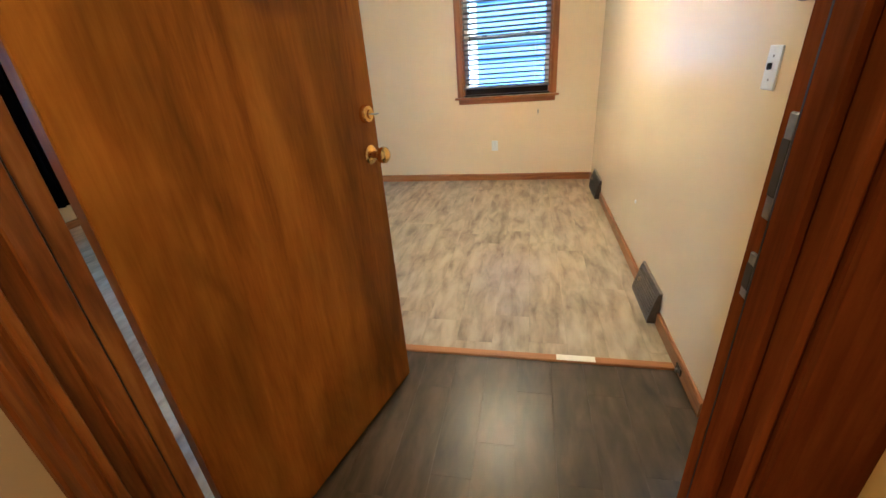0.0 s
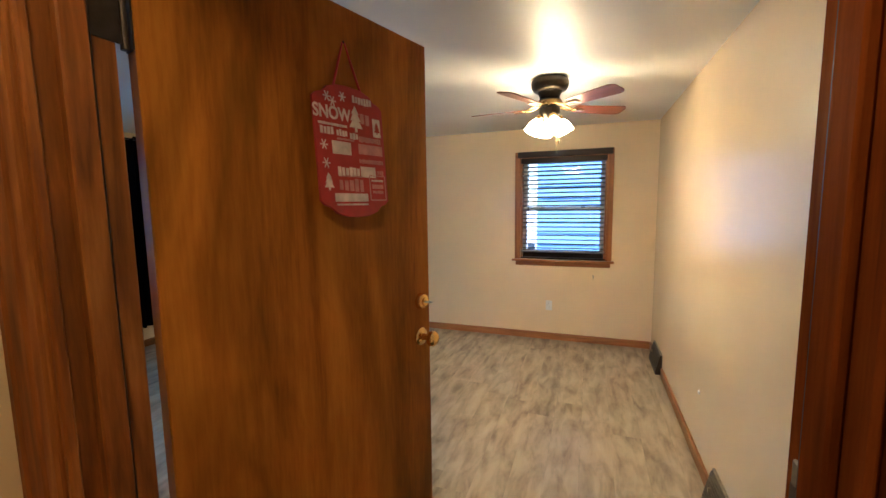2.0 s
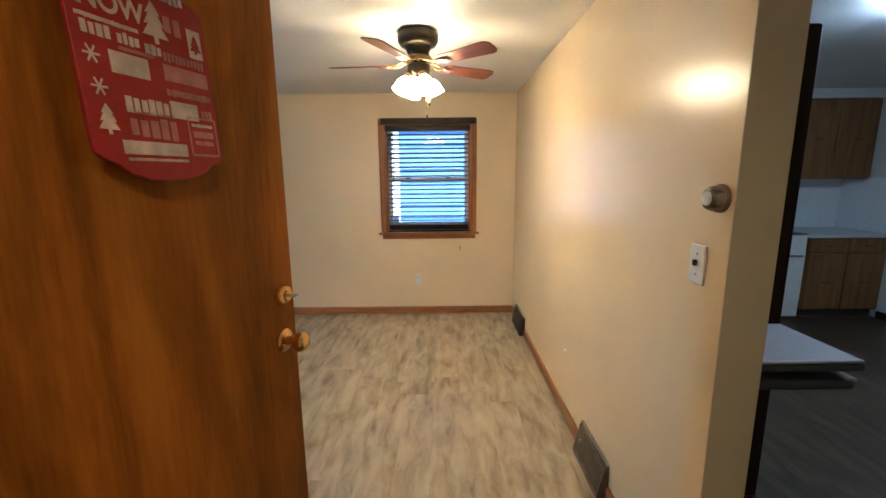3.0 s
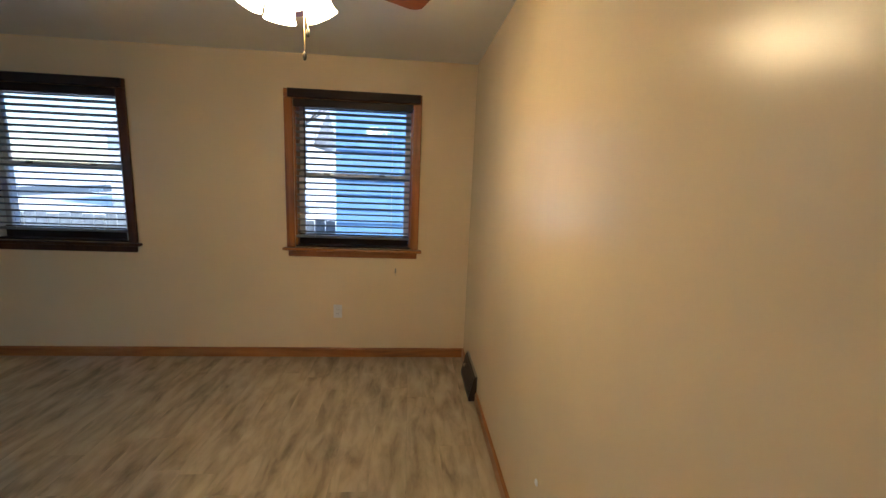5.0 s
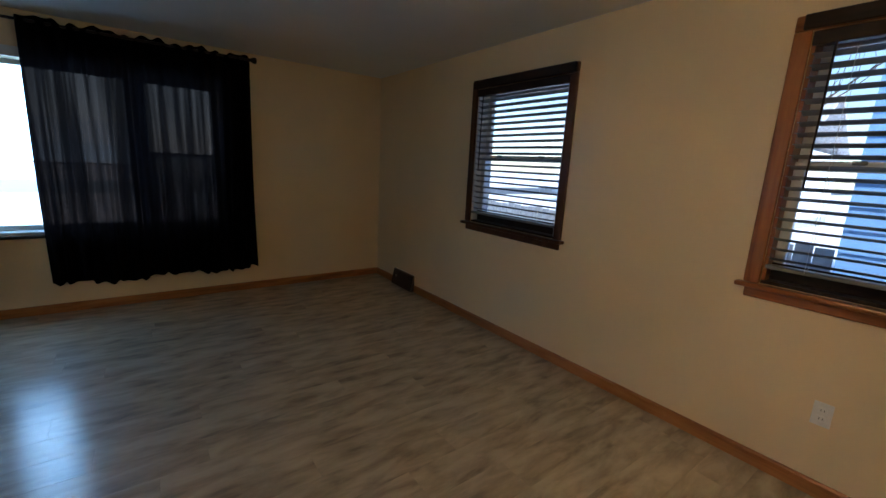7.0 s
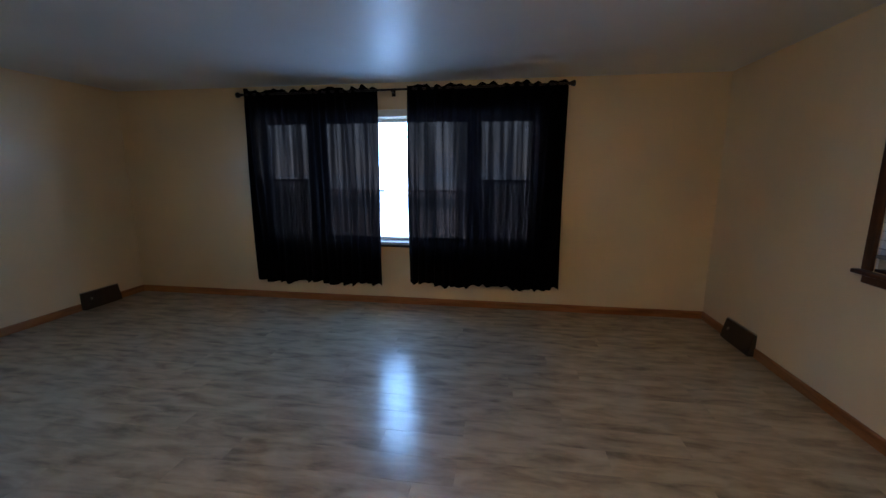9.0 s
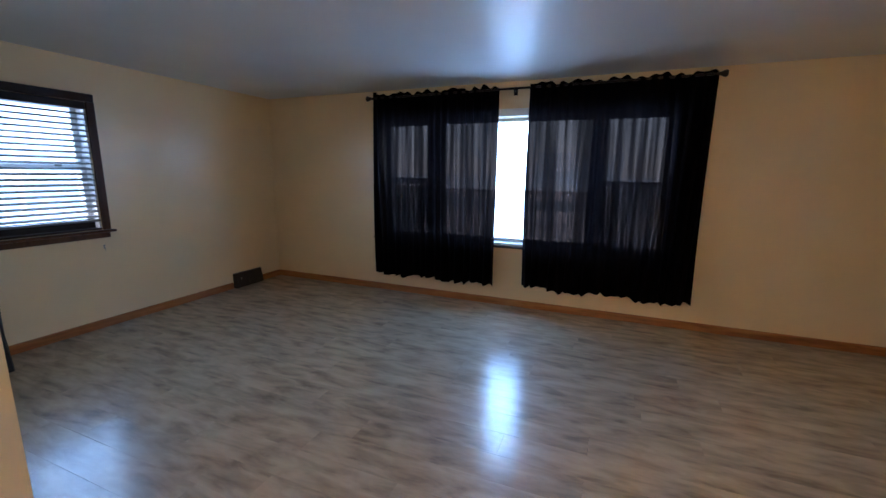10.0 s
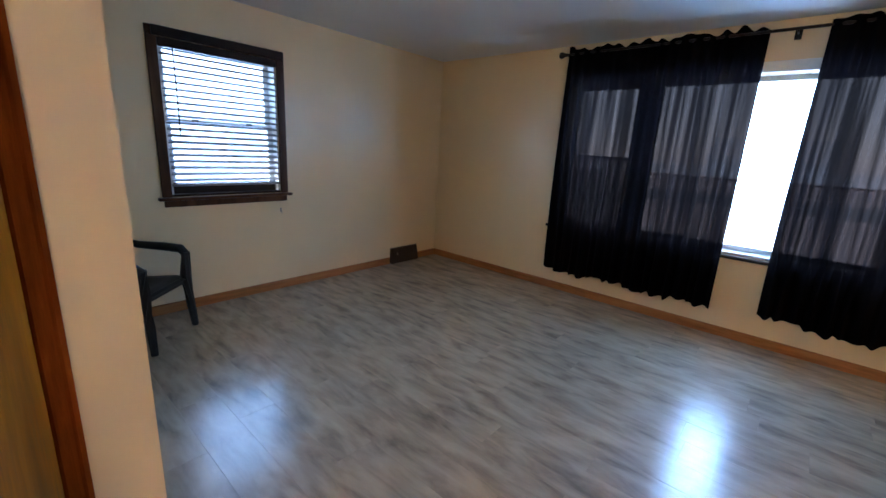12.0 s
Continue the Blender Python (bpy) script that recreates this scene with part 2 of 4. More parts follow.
SIGNPINK = plain("faded_sign_print", (0.48, 0.20, 0.18), 0.6, 0, 0.25)
RIBBON = plain("red_ribbon", (0.45, 0.02, 0.02), 0.6)
CABWOOD = wood("kitchen_cabinet_wood", (0.10, 0.040, 0.010), (0.20, 0.086, 0.022), (0.28, 0.130, 0.038), 0.4, "z", 0.15, 1.6)
PANTRYWOOD = wood("dark_pantry_wood", (0.010, 0.005, 0.003), (0.024, 0.011, 0.006), (0.045, 0.022, 0.011), 0.5, "z", 0.0, 1.4, 0.3, 0.1)
BARTOP = plain("pinkish_grey_laminate", (0.34, 0.315, 0.315), 0.4, 0, 0.06)
COUNTER = plain("grey_white_laminate", (0.58, 0.59, 0.60), 0.35, 0, 0.05)
TILE = plain("pale_backsplash", (0.76, 0.80, 0.83), 0.25, 0, 0.04)
BLACKEDGE = plain("black_edge_band", (0.02, 0.02, 0.022), 0.4)
LINO = plain("tan_hall_linoleum", (0.56, 0.37, 0.10), 0.35, 0, 0.1)
SNOW = plain("snow", (0.80, 0.82, 0.86), 0.85, 0, 0.06, 3, 0.4)
ASPHALT = plain("wet_asphalt", (0.07, 0.07, 0.075), 0.5, 0, 0.2, 5)
SIDING = plain("pale_blue_siding", (0.25, 0.45, 0.78), 0.6, 0, 0.06, 6)
WHITESIDE = plain("white_siding", (0.75, 0.76, 0.77), 0.6, 0, 0.04, 6)
ROOF = plain("snowy_shingle", (0.45, 0.46, 0.48), 0.9, 0, 0.3, 8)
FENCE = plain("weathered_fence_wood", (0.34, 0.36, 0.38), 0.8, 0, 0.2, 12)
BARK = plain("bark", (0.07, 0.055, 0.045), 0.9, 0, 0.3, 20)
DARKPANE = plain("dark_house_window", (0.03, 0.035, 0.045), 0.1, 0, 0.1)


# ---- mesh helpers ----
def part(name, bm, mat, parent=None, label="", smooth=False):
    bmesh.ops.recalc_face_normals(bm, faces=bm.faces)
    me = bpy.data.meshes.new(name)
    bm.to_mesh(me)
    bm.free()
    if smooth:
        for p in me.polygons:
            p.use_smooth = True
        me.set_sharp_from_angle(angle=radians(38))
    me.materials.append(mat)
    ob = new(name, me)
    if parent is not None:
        ob.parent = parent
    return tagged(ob, label)


def thing(name, label, category, m=None, group="", kind=""):
    ob = new(name)
    ob.empty_display_size = 0.05
    if m is not None:
        ob.matrix_world = m
    return tagged(ob, label, category, group, kind)


def box(x0, x1, y0, y1, z0, z1, bevel=0.0, bm=None, seg=1):
    b = bmesh.new()
    bmesh.ops.create_cube(b, size=1)
    for v in b.verts:
        v.co = ((x0 + x1) / 2 + v.co.x * abs(x1 - x0), (y0 + y1) / 2 + v.co.y * abs(y1 - y0), (z0 + z1) / 2 + v.co.z * abs(z1 - z0))
    if bevel:
        bmesh.ops.bevel(b, geom=b.edges[:], offset=bevel, segments=seg, affect="EDGES", profile=0.5)
    return merge(bm, b)


def merge(bm, b, m=None):
    if m is not None:
        b.transform(m)
    if bm is None:
        return b
    me = bpy.data.meshes.new("tmp")
    b.to_mesh(me)
    b.free()
    bm.from_mesh(me)
    bpy.data.meshes.remove(me)
    return bm


def lathe(profile, seg=24, m=None, bm=None, caps=True):
    """Turned solid about z from (radius, height) pairs."""
    b = bmesh.new()
    rings = []
    for r, z in profile:
        rings.append([b.verts.new((r * math.cos(2 * math.pi * i / seg), r * math.sin(2 * math.pi * i / seg), z)) for i in range(seg)])
    for lo, hi in zip(rings, rings[1:]):
        for i in range(seg):
            b.faces.new((lo[i], lo[(i + 1) % seg], hi[(i + 1) % seg], hi[i]))
    if caps:
        b.faces.new(rings[0][::-1])
        b.faces.new(rings[-1])
    bmesh.ops.remove_doubles(b, verts=b.verts, dist=1e-5)
    return merge(bm, b, m)


def tube(points, radius, seg=8, bm=None):
    """A round bar along a line of points; radius may be a number or one for each point."""
    pts = [Vector(p) for p in points]
    rad = radius if isinstance(radius, (list, tuple)) else [radius] * len(pts)
    b = bmesh.new()
    rings = []
    for i, p in enumerate(pts):
        d = (pts[min(i + 1, len(pts) - 1)] - pts[max(i - 1, 0)]).normalized()
        q = d.to_track_quat("Z", "Y")
        rings.append([b.verts.new(p + q @ Vector((rad[i] * math.cos(2 * math.pi * k / seg), rad[i] * math.sin(2 * math.pi * k / seg), 0))) for k in range(seg)])
    for lo, hi in zip(rings, rings[1:]):
        for k in range(seg):
            b.faces.new((lo[k], lo[(k + 1) % seg], hi[(k + 1) % seg], hi[k]))
    b.faces.new(rings[0][::-1])
    b.faces.new(rings[-1])
    return merge(bm, b)


def prism(outline, depth, m=None, bm=None, bevel=0.0):
    """A flat outline in x, z given thickness along y."""
    b = bmesh.new()
    f = b.faces.new([b.verts.new((x, 0, z)) for x, z in outline])
    ext = bmesh.ops.extrude_face_region(b, geom=[f])
    for v in ext["geom"]:
        if isinstance(v, bmesh.types.BMVert):
            v.co.y += depth
    if bevel:
        bmesh.ops.bevel(b, geom=b.edges[:], offset=bevel, segments=1, affect="EDGES")
    return merge(bm, b, m)


def wall(name, along, a0, a1, f0, f1, z0, z1, openings, mat, label):
    """A wall with thickness f0..f1; openings (a, b, low, high) go through it."""
    bm = bmesh.new()

    def piece(p, q, lo, hi):
        if q - p > 1e-4 and hi - lo > 1e-4:
            if along == "x":
                box(p, q, f0, f1, lo, hi, 0, bm)
            else:
                box(f0, f1, p, q, lo, hi, 0, bm)
    at = a0
    for p, q, lo, hi in sorted(openings):
        piece(at, p, z0, z1)
        piece(p, q, z0, lo)
        piece(p, q, hi, z1)
        at = q
    piece(at, a1, z0, z1)
    return tagged(part(name, bm, mat), label, "wall", kind="structure")


# ---- structure ----
CASE = 0.065
WIN_N = [(-1.445, -0.400, 0.905, 2.145), (-3.650, -2.570, 0.905, 2.145)]   # outer edges of the casings
WIN_S = [(-3.335, -2.345, 0.885, 2.103)]
inner = lambda w: (w[0] + CASE, w[1] - CASE, w[2] + 0.03, w[3] - CASE)
WZ0, WZ1 = 0.69, 2.055
WIN_W = [(-0.25, 0.36), (0.50, 2.18), (2.24, 2.86)]
T = 0.20
wall("wall_north", "x", XW - T, PT, YN, YN + T, 0, ZC, [inner(w) for w in WIN_N], WALL, "cream painted wall with two blind-covered windows")
wall("wall_west", "y", YS - T, YN, XW - T, XW, 0, ZC, [(WIN_W[0][0], WIN_W[2][1], WZ0, WZ1)], WALL, "cream painted wall with a wide curtained window")
wall("wall_south", "x", XW, XK + T, YS - T, YS, 0, ZC, [inner(w) for w in WIN_S], WALL, "cream painted wall with one blind-covered window")
wall("wall_kitchen_north", "x", PT, XK + T, YK, YK + T, 0, ZC, [], KITWALL, "pale grey kitchen wall behind the cabinets")
wall("wall_partition", "y", YP, YN, XP, PT, 0, ZC, [], WALL, "cream painted partition between living room and kitchen")
tagged(part("wall_partition_end", box(XP + 0.0005, PT - 0.0005, YP - 0.003, YP - 0.0005, 0.0, ZC - 0.001), SHADEDEND), "grey-olive painted end of the partition wall, some shade in its colour", "wall", kind="structure")
wall("wall_entrance", "x", XC, XK, YH, YE, 0, ZC, [(XJL - 0.02, XJR + 0.02, 0, 2.175)], WALL, "cream painted wall around the entrance door")
wall("wall_hall_west", "y", YS, YH, XC, XC + 0.13, 0, ZC, [], WALL, "painted wall between hall and living room")
wall("wall_hall_east", "y", YS, YH, 0.30, 0.43, 0, ZC, [], HALLWALL, "yellow painted hall wall")
wall("wall_kitchen_jog", "y", YN + T, YK + T, PT - 0.12, PT, 0, ZC, [], KITWALL, "short pale grey kitchen wall at the outer corner")
wall("wall_kitchen_east", "y", YE, YK, XK, XK + T, 0, ZC, [], KITWALL, "pale grey kitchen wall")
wall("wall_hall_lining", "x", XC + 0.13, XJL - 0.024, YH - 0.006, YH - 0.002, 0, ZC, [], HALLWALL, "yellow painted hall wall face")
wall("wall_hall_lining_east", "x", XJR + 0.024, 0.30, YH - 0.006, YH - 0.002, 0, ZC, [], HALLWALL, "yellow painted hall wall face")
tagged(part("ceiling", box(XW - T, XK + T, YS - T, YK + T, ZC, ZC + 0.12), CEIL), "white satin painted plaster ceiling", "ceiling", kind="structure")
floor = tagged(part("floor", box(XW - T, XK + T, YS - T, YK + T, -0.25, -0.008), GAPMAT), "grey-beige laminate floor with dark boards by the entrance", "floor", kind="structure")
wall("wall_hall_back", "x", XC + 0.13, 0.30, YB - 0.12, YB, 0, ZC, [], HALLWALL, "yellow painted wall at the back of the hall")
tagged(part("hall_floor", box(XC + 0.13, 0.30, YB, YH, -0.008, 0.002), LINO), "tan linoleum hall floor", "floor", kind="structure")


def baseboard(label, along, a0, a1, face, side, h=0.078, t=0.014):
    """Wooden baseboard with a rounded top edge, standing out from a wall face to one side."""
    prof = [(0, 0), (t, 0), (t, h - 0.012), (t * 0.55, h - 0.002), (0, h)]
    b = bmesh.new()
    ends = []
    for a in (a0, a1):
        ends.append([b.verts.new((a, face + side * p, z) if along == "x" else (face + side * p, a, z)) for p, z in prof])
    for i in range(len(prof)):
        j = (i + 1) % len(prof)
        b.faces.new((ends[0][i], ends[0][j], ends[1][j], ends[1][i]))
    b.faces.new(ends[0])
    b.faces.new(ends[1][::-1])
    return tagged(part("baseboard", b, BASEX if along == "x" else BASEY), label, "baseboard", kind="structure")


BB = "orange-brown stained wooden baseboard along a cream wall"
baseboard(BB, "x", XW + 0.014, -4.915, YN, -1)
baseboard(BB, "x", -4.475, XP - 0.014, YN, -1)
baseboard(BB, "y", YS, YN, XW, 1)
baseboard(BB, "x", XW + 0.014, -5.045, YS, 1)
baseboard(BB, "x", -4.600, XC - 0.014, YS, 1)
baseboard(BB, "y", YP, 1.843, XP, -1)
baseboard(BB, "y", 2.207, 3.86, XP, -1)
baseboard(BB, "y", 4.30, YN, XP, -1)
baseboard(BB, "y", YS, YE, XC, -1)
baseboard(BB, "x", XC - 0.014, XJL - 0.097, YE, 1)
KB = "dark stained baseboard on the kitchen wall"
for seg in (("y", YE, 4.30, XK, -1),):
    kb = baseboard(KB, *seg)
    kb.data.materials[0] = DARKTRIM


# ---- windows ----
def blind(parent_m, w, h, slats, tilt, drop_gap):
    """A wide-slat blind hung in a casing, origin at the lower middle of the opening, room side +y."""
    t = thing("window_blind", "grey wide-slat blind, lowered with slats open, in a wooden casing", "blind", parent_m, "window blinds")
    part("headrail", box(-w / 2, w / 2, 0.012, 0.066, h - 0.060, h - 0.003, 0.004), DARKTRIM, t)
    part("valance", box(-w / 2 - CASE + 0.008, w / 2 + CASE - 0.03, 0.0715, 0.092, h + 0.004, h + CASE + 0.002, 0.004), DARKTRIM, t, "dark brown valance")
    sl = bmesh.new()
    n = 5
    d = 0.048
    rows = []
    for i in range(n):
        u = i / (n - 1) - 0.5
        rows.append((u * d, 0.0035 * (1 - 4 * u * u)))
    top = [[sl.verts.new((s * (w / 2 - 0.006), y, z + o)) for y, z in rows] for s in (-1, 1) for o in (0.0,)]
    low = [[sl.verts.new((s * (w / 2 - 0.006), y, z - 0.0022)) for y, z in rows] for s in (-1, 1)]
    for i in range(n - 1):
        sl.faces.new((top[0][i], top[0][i + 1], top[1][i + 1], top[1][i]))
        sl.faces.new((low[0][i], low[1][i], low[1][i + 1], low[0][i + 1]))
    for s in (0, 1):
        for i in range(n - 1):
            sl.faces.new((top[s][i], low[s][i], low[s][i + 1], top[s][i + 1]))
    for i in (0, n - 1):
        sl.faces.new((top[0][i], top[1][i], low[1][i], low[0][i]))
    first = part("slat", sl, SLAT, t, smooth=True)
    z0, z1 = drop_gap + 0.05, h - 0.10
    rng = random.Random(int(w * 1000))
    for i in range(slats):
        ob = first if i == 0 else new("slat", first.data)
        ob.parent = t
        z = z0 + (z1 - z0) * i / (slats - 1)
        ob.matrix_local = pose(rng.uniform(-0.002, 0.002), 0.042, z, tilt + rng.uniform(-1.5, 1.5), rng.uniform(-0.12, 0.12), 0)
    part("bottom_rail", box(-w / 2 + 0.005, w / 2 - 0.005, 0.018, 0.066, drop_gap, drop_gap + 0.02, 0.004), SLAT, t)
    for x in (-w * 0.33, w * 0.33):
        part("ladder_cord", tube([(x, 0.014, drop_gap + 0.01), (x, 0.014, h - 0.08)], 0.0012, 5), CORD, t)
        part("ladder_cord", tube([(x, 0.070, drop_gap + 0.01), (x, 0.070, h - 0.08)], 0.0012, 5), CORD, t)
    part("tilt_wand", tube([(w / 2 - 0.085, 0.078, h - 0.055), (w / 2 - 0.087, 0.082, h * 0.72), (w / 2 - 0.085, 0.082, h * 0.40)], 0.0045, 6), DARKTRIM, t, "dark tilt wand")
    return t


def sash_window(name, m, outer, label, dark, tilt=19, blinded=True):
    """Double-hung window in a wall, origin at the lower middle of the casing on the wall face; +y points into the room."""
    w, h = outer
    t = thing(name, label, "window", m, kind="structure")
    # dark: the trim wood's shaded copy, for the windows far from the fan lamp
    tz, tx = (SHADETRIM, SHADETRIM) if dark else (TRIMZ, TRIMX)
    tj = VINYL
    for s in (-1, 1):
        part("casing_side", box(s * w / 2, s * (w / 2 - CASE), 0.0005, 0.020, 0.03, h - CASE - 0.001, 0.004), tz, t)
        part("jamb", box(s * (w / 2 - CASE - 0.001), s * (w / 2 - CASE - 0.017), -0.19, 0.0, 0.048, h - CASE - 0.02), VINYL if dark else TRIMZ, t)
    part("casing_head", box(-w / 2, w / 2, 0.0005, 0.020, h - CASE, h, 0.004), tx, t)
    part("head_jamb", box(-w / 2 + CASE + 0.001, w / 2 - CASE - 0.001, -0.19, 0.0, h - CASE - 0.018, h - CASE - 0.001), tx, t)
    part("stool", box(-w / 2 - 0.028, w / 2 + 0.028, 0.0005, 0.052, 0.006, 0.029, 0.007, seg=2), tx, t)
    # The sill's dark wood carries the shade that lies on it below the blind.
    part("window_sill", box(-w / 2 + CASE + 0.001, w / 2 - CASE - 0.001, -0.19, 0.0, 0.031, 0.047), DARKTRIM, t)
    part("apron", box(-w / 2 + 0.01, w / 2 - 0.01, 0.0005, 0.016, -0.045, 0.005, 0.004), tx, t)
    iw, z0, z1 = w / 2 - CASE - 0.018, 0.049, h - CASE - 0.02
    mid = z0 + (z1 - z0) * 0.50
    for lo, hi, y in ((z0, mid + 0.018, -0.085), (mid - 0.018, z1, -0.125)):
        sash = part("sash", frame_mesh(-iw, iw, lo, hi, 0.042, y - 0.016, y + 0.016), tj, t)
        part("meeting_rail", box(-iw + 0.043, iw - 0.043, y - 0.014, y + 0.017, mid - 0.017, mid + 0.017, 0.003), VINYL, sash)
        pane = part("pane", box(-iw + 0.04, iw - 0.04, y - 0.002, y + 0.002, lo + 0.04, hi - 0.04), GLASS, sash)
        pane.visible_shadow = False
    for x in (-iw * 0.5, iw * 0.5):
        part("sash_lock", box(x - 0.025, x + 0.025, -0.068, -0.05, mid + 0.006, mid + 0.024, 0.004), STEEL, t)
    # Added dark board: paints the shaded band between bottom rail and stool.
    part("sash_lift", box(-iw, iw, -0.066, -0.055, z0, z0 + 0.085, 0.003), DARKTRIM, t, "dark board in place of the shade above the sill")
    if blinded:
        blind(m @ pose(0, -0.050, 0.047), w - 2 * CASE - 0.008, h - CASE - 0.050, 20, tilt, 0.062)
    return t


def frame_mesh(x0, x1, z0, z1, wd, y0, y1):
    bm = bmesh.new()
    box(x0, x0 + wd, y0, y1, z0, z1, 0.003, bm)
    box(x1 - wd, x1, y0, y1, z0, z1, 0.003, bm)
    box(x0 + wd, x1 - wd, y0 + 0.001, y1 - 0.001, z0, z0 + wd, 0.003, bm)
    box(x0 + wd, x1 - wd, y0 + 0.001, y1 - 0.001, z1 - wd, z1, 0.003, bm)
    return bm


wm = lambda w, y, rz: pose((w[0] + w[1]) / 2, y, w[2], 0, 0, rz)
sash_window("window_1", wm(WIN_N[0], YN, 180), (WIN_N[0][1] - WIN_N[0][0], WIN_N[0][3] - WIN_N[0][2]), "double-hung window in glossy orange-brown wooden casing", False)
sash_window("window_2", wm(WIN_N[1], YN, 180), (WIN_N[1][1] - WIN_N[1][0], WIN_N[1][3] - WIN_N[1][2]), "double-hung window in orange-brown wooden casing, its shade put into the colour", True)
sash_window("window_3", wm(WIN_S[0], YS, 0), (WIN_S[0][1] - WIN_S[0][0], WIN_S[0][3] - WIN_S[0][2]), "double-hung window in orange-brown wooden casing, its shade put into the colour", True, -27)


def front_window():
    """Wide fixed pane between two narrow double-hung units, in the west wall."""
    t = thing("window_4", "wide three-part front window behind black curtains", "window", kind="structure")
    x0, x1 = XW - 0.15, XW - 0.10
    ya, yb = WIN_W[0][0], WIN_W[2][1]
    part("casing_head", box(XW + 0.0005, XW + 0.018, ya - 0.07, yb + 0.07, WZ1, WZ1 + 0.075, 0.004), VINYL, t, "pale painted head casing")
    for y0, y1 in ((ya - 0.07, ya), (yb, yb + 0.07)):
        part("casing_side", box(XW + 0.0005, XW + 0.018, y0, y1, WZ0, WZ1 - 0.001, 0.004), DARKTRIM, t)
    part("stool", box(XW + 0.0005, XW + 0.05, ya - 0.09, yb + 0.09, WZ0 - 0.028, WZ0 - 0.002, 0.005), DARKTRIM, t)
    part("window_sill", box(XW - 0.19, XW - 0.001, ya + 0.001, yb - 0.001, WZ0 + 0.001, WZ0 + 0.018), VINYL, t)
    for y0, y1 in ((WIN_W[0][1], WIN_W[1][0]), (WIN_W[1][1], WIN_W[2][0])):
        part("mullion", box(XW - 0.18, XW - 0.02, y0 + 0.001, y1 - 0.001, WZ0 + 0.02, WZ1 - 0.001, 0.004), DARKTRIM, t)
    turn = pose(0, 0, 0, 0, 0, 90)
    for k, (y0, y1) in enumerate(WIN_W):
        z0, z1 = WZ0 + 0.02, WZ1 - 0.002
        cells = [(z0, z1)] if k == 1 else [(z0, (z0 + z1) / 2 + 0.02), ((z0 + z1) / 2 - 0.02, z1)]
        for i, (lo, hi) in enumerate(cells):
            off = -0.12 - 0.036 * i
            bm = frame_mesh(y0 + 0.002, y1 - 0.002, lo, hi, 0.04, 0, 0.034)
            bm.transform(Matrix.Translation((XW + off, 0, 0)) @ turn)
            sash = part("sash", bm, VINYL, t)
            pane = part("pane", box(XW + off - 0.019, XW + off - 0.015, y0 + 0.04, y1 - 0.04, lo + 0.038, hi - 0.038), GLASS, sash)
            pane.visible_shadow = False
            if k != 1 and i == 0:
                part("insect_screen", box(XW + off - 0.030, XW + off - 0.0295, y0 + 0.03, y1 - 0.03, lo + 0.02, hi - 0.02), SCREEN, sash, "grey insect screen mesh")


front_window()


# ---- curtains ----
def curtain(y0, y1, folds, seed, label, zbot):
    """A rod-pocket panel gathered into soft folds, with a ruffled top and an uneven hem."""
    rng = random.Random(seed)
    ph = [rng.uniform(0, 6.3) for _ in range(6)]
    bm = bmesh.new()
    nu, nv = folds * 10, 40
    ztop = 2.345
    grid = []
    for j in range(nv + 1):
        v = j / nv
        row = []
        for i in range(nu + 1):
            u = i / nu
            w = u + 0.010 * math.sin(9 * u + ph[0] + 2.0 * v) + 0.006 * math.sin(23 * u + ph[1] - 3 * v)
            amp = 0.016 + 0.014 * v + 0.008 * math.sin(7 * u + ph[2])
            if abs(v - 0.03) < 0.022:
                amp *= 0.55
            x = amp * math.sin(2 * math.pi * folds * w + ph[3] + 0.8 * math.sin(2.5 * v + 5 * u)) + 0.010 * math.sin(11 * u + ph[4] + 4 * v)
            y = y0 + (y1 - y0) * u + 0.012 * math.sin(2 * math.pi * folds * u * 0.5 + ph[5] + 3 * v) * v
            z = ztop + (zbot - ztop) * v
            if j < 2:
                z += (1 - 0.7 * j) * (0.010 * math.sin(2 * math.pi * folds * u * 0.8 + ph[1]) + 0.012 * math.sin(29 * u + ph[3]) + 0.006 * math.sin(71 * u + ph[4]) - 0.004)
            if j == nv:
                z += 0.016 * math.sin(13 * u + ph[2]) + 0.010 * math.sin(37 * u + ph[0]) + 0.008 * math.sin(83 * u + ph[5])
            row.append(bm.verts.new((XW + 0.105 + x, y, z)))
        grid.append(row)
    for j in range(nv):
        for i in range(nu):
            bm.faces.new((grid[j][i], grid[j][i + 1], grid[j + 1][i + 1], grid[j + 1][i]))
    ob = part("curtain", bm, CURTAIN, smooth=True)
    return tagged(ob, label, "curtain", "front window curtains")


curtain(-0.265, 1.220, 17, 4, "black semi-sheer curtain panel, drawn, hung from a dark rod", 0.235)
curtain(1.535, 3.130, 18, 9, "black semi-sheer curtain panel, drawn, hung from a dark rod", 0.262)
rod = thing("curtain_rod", "dark metal curtain rod with flared end caps", "curtain rod")
part("bar", tube([(XW + 0.105, -0.315, 2.300), (XW + 0.105, 3.140, 2.318)], 0.011, 12), ROD, rod, smooth=True)
for y, z, s in ((-0.315, 2.300, -1), (3.140, 2.318, 1)):
    part("finial", lathe([(0.012, -0.03), (0.016, -0.005), (0.024, 0.012), (0.030, 0.03), (0.026, 0.045), (0.010, 0.05)], 16, Matrix.Translation((XW + 0.105, y, z)) @ pose(0, 0, 0, -90 * s)), ROD, rod, smooth=True)
for y in (-0.295, 1.37, 3.12):
    bm = box(XW + 0.0005, XW + 0.008, y - 0.02, y + 0.02, 2.26, 2.34, 0.002)
    tube([(XW + 0.006, y, 2.296), (XW + 0.09, y, 2.296)], 0.006, 8, bm)
    part("bracket", bm, ROD, rod)


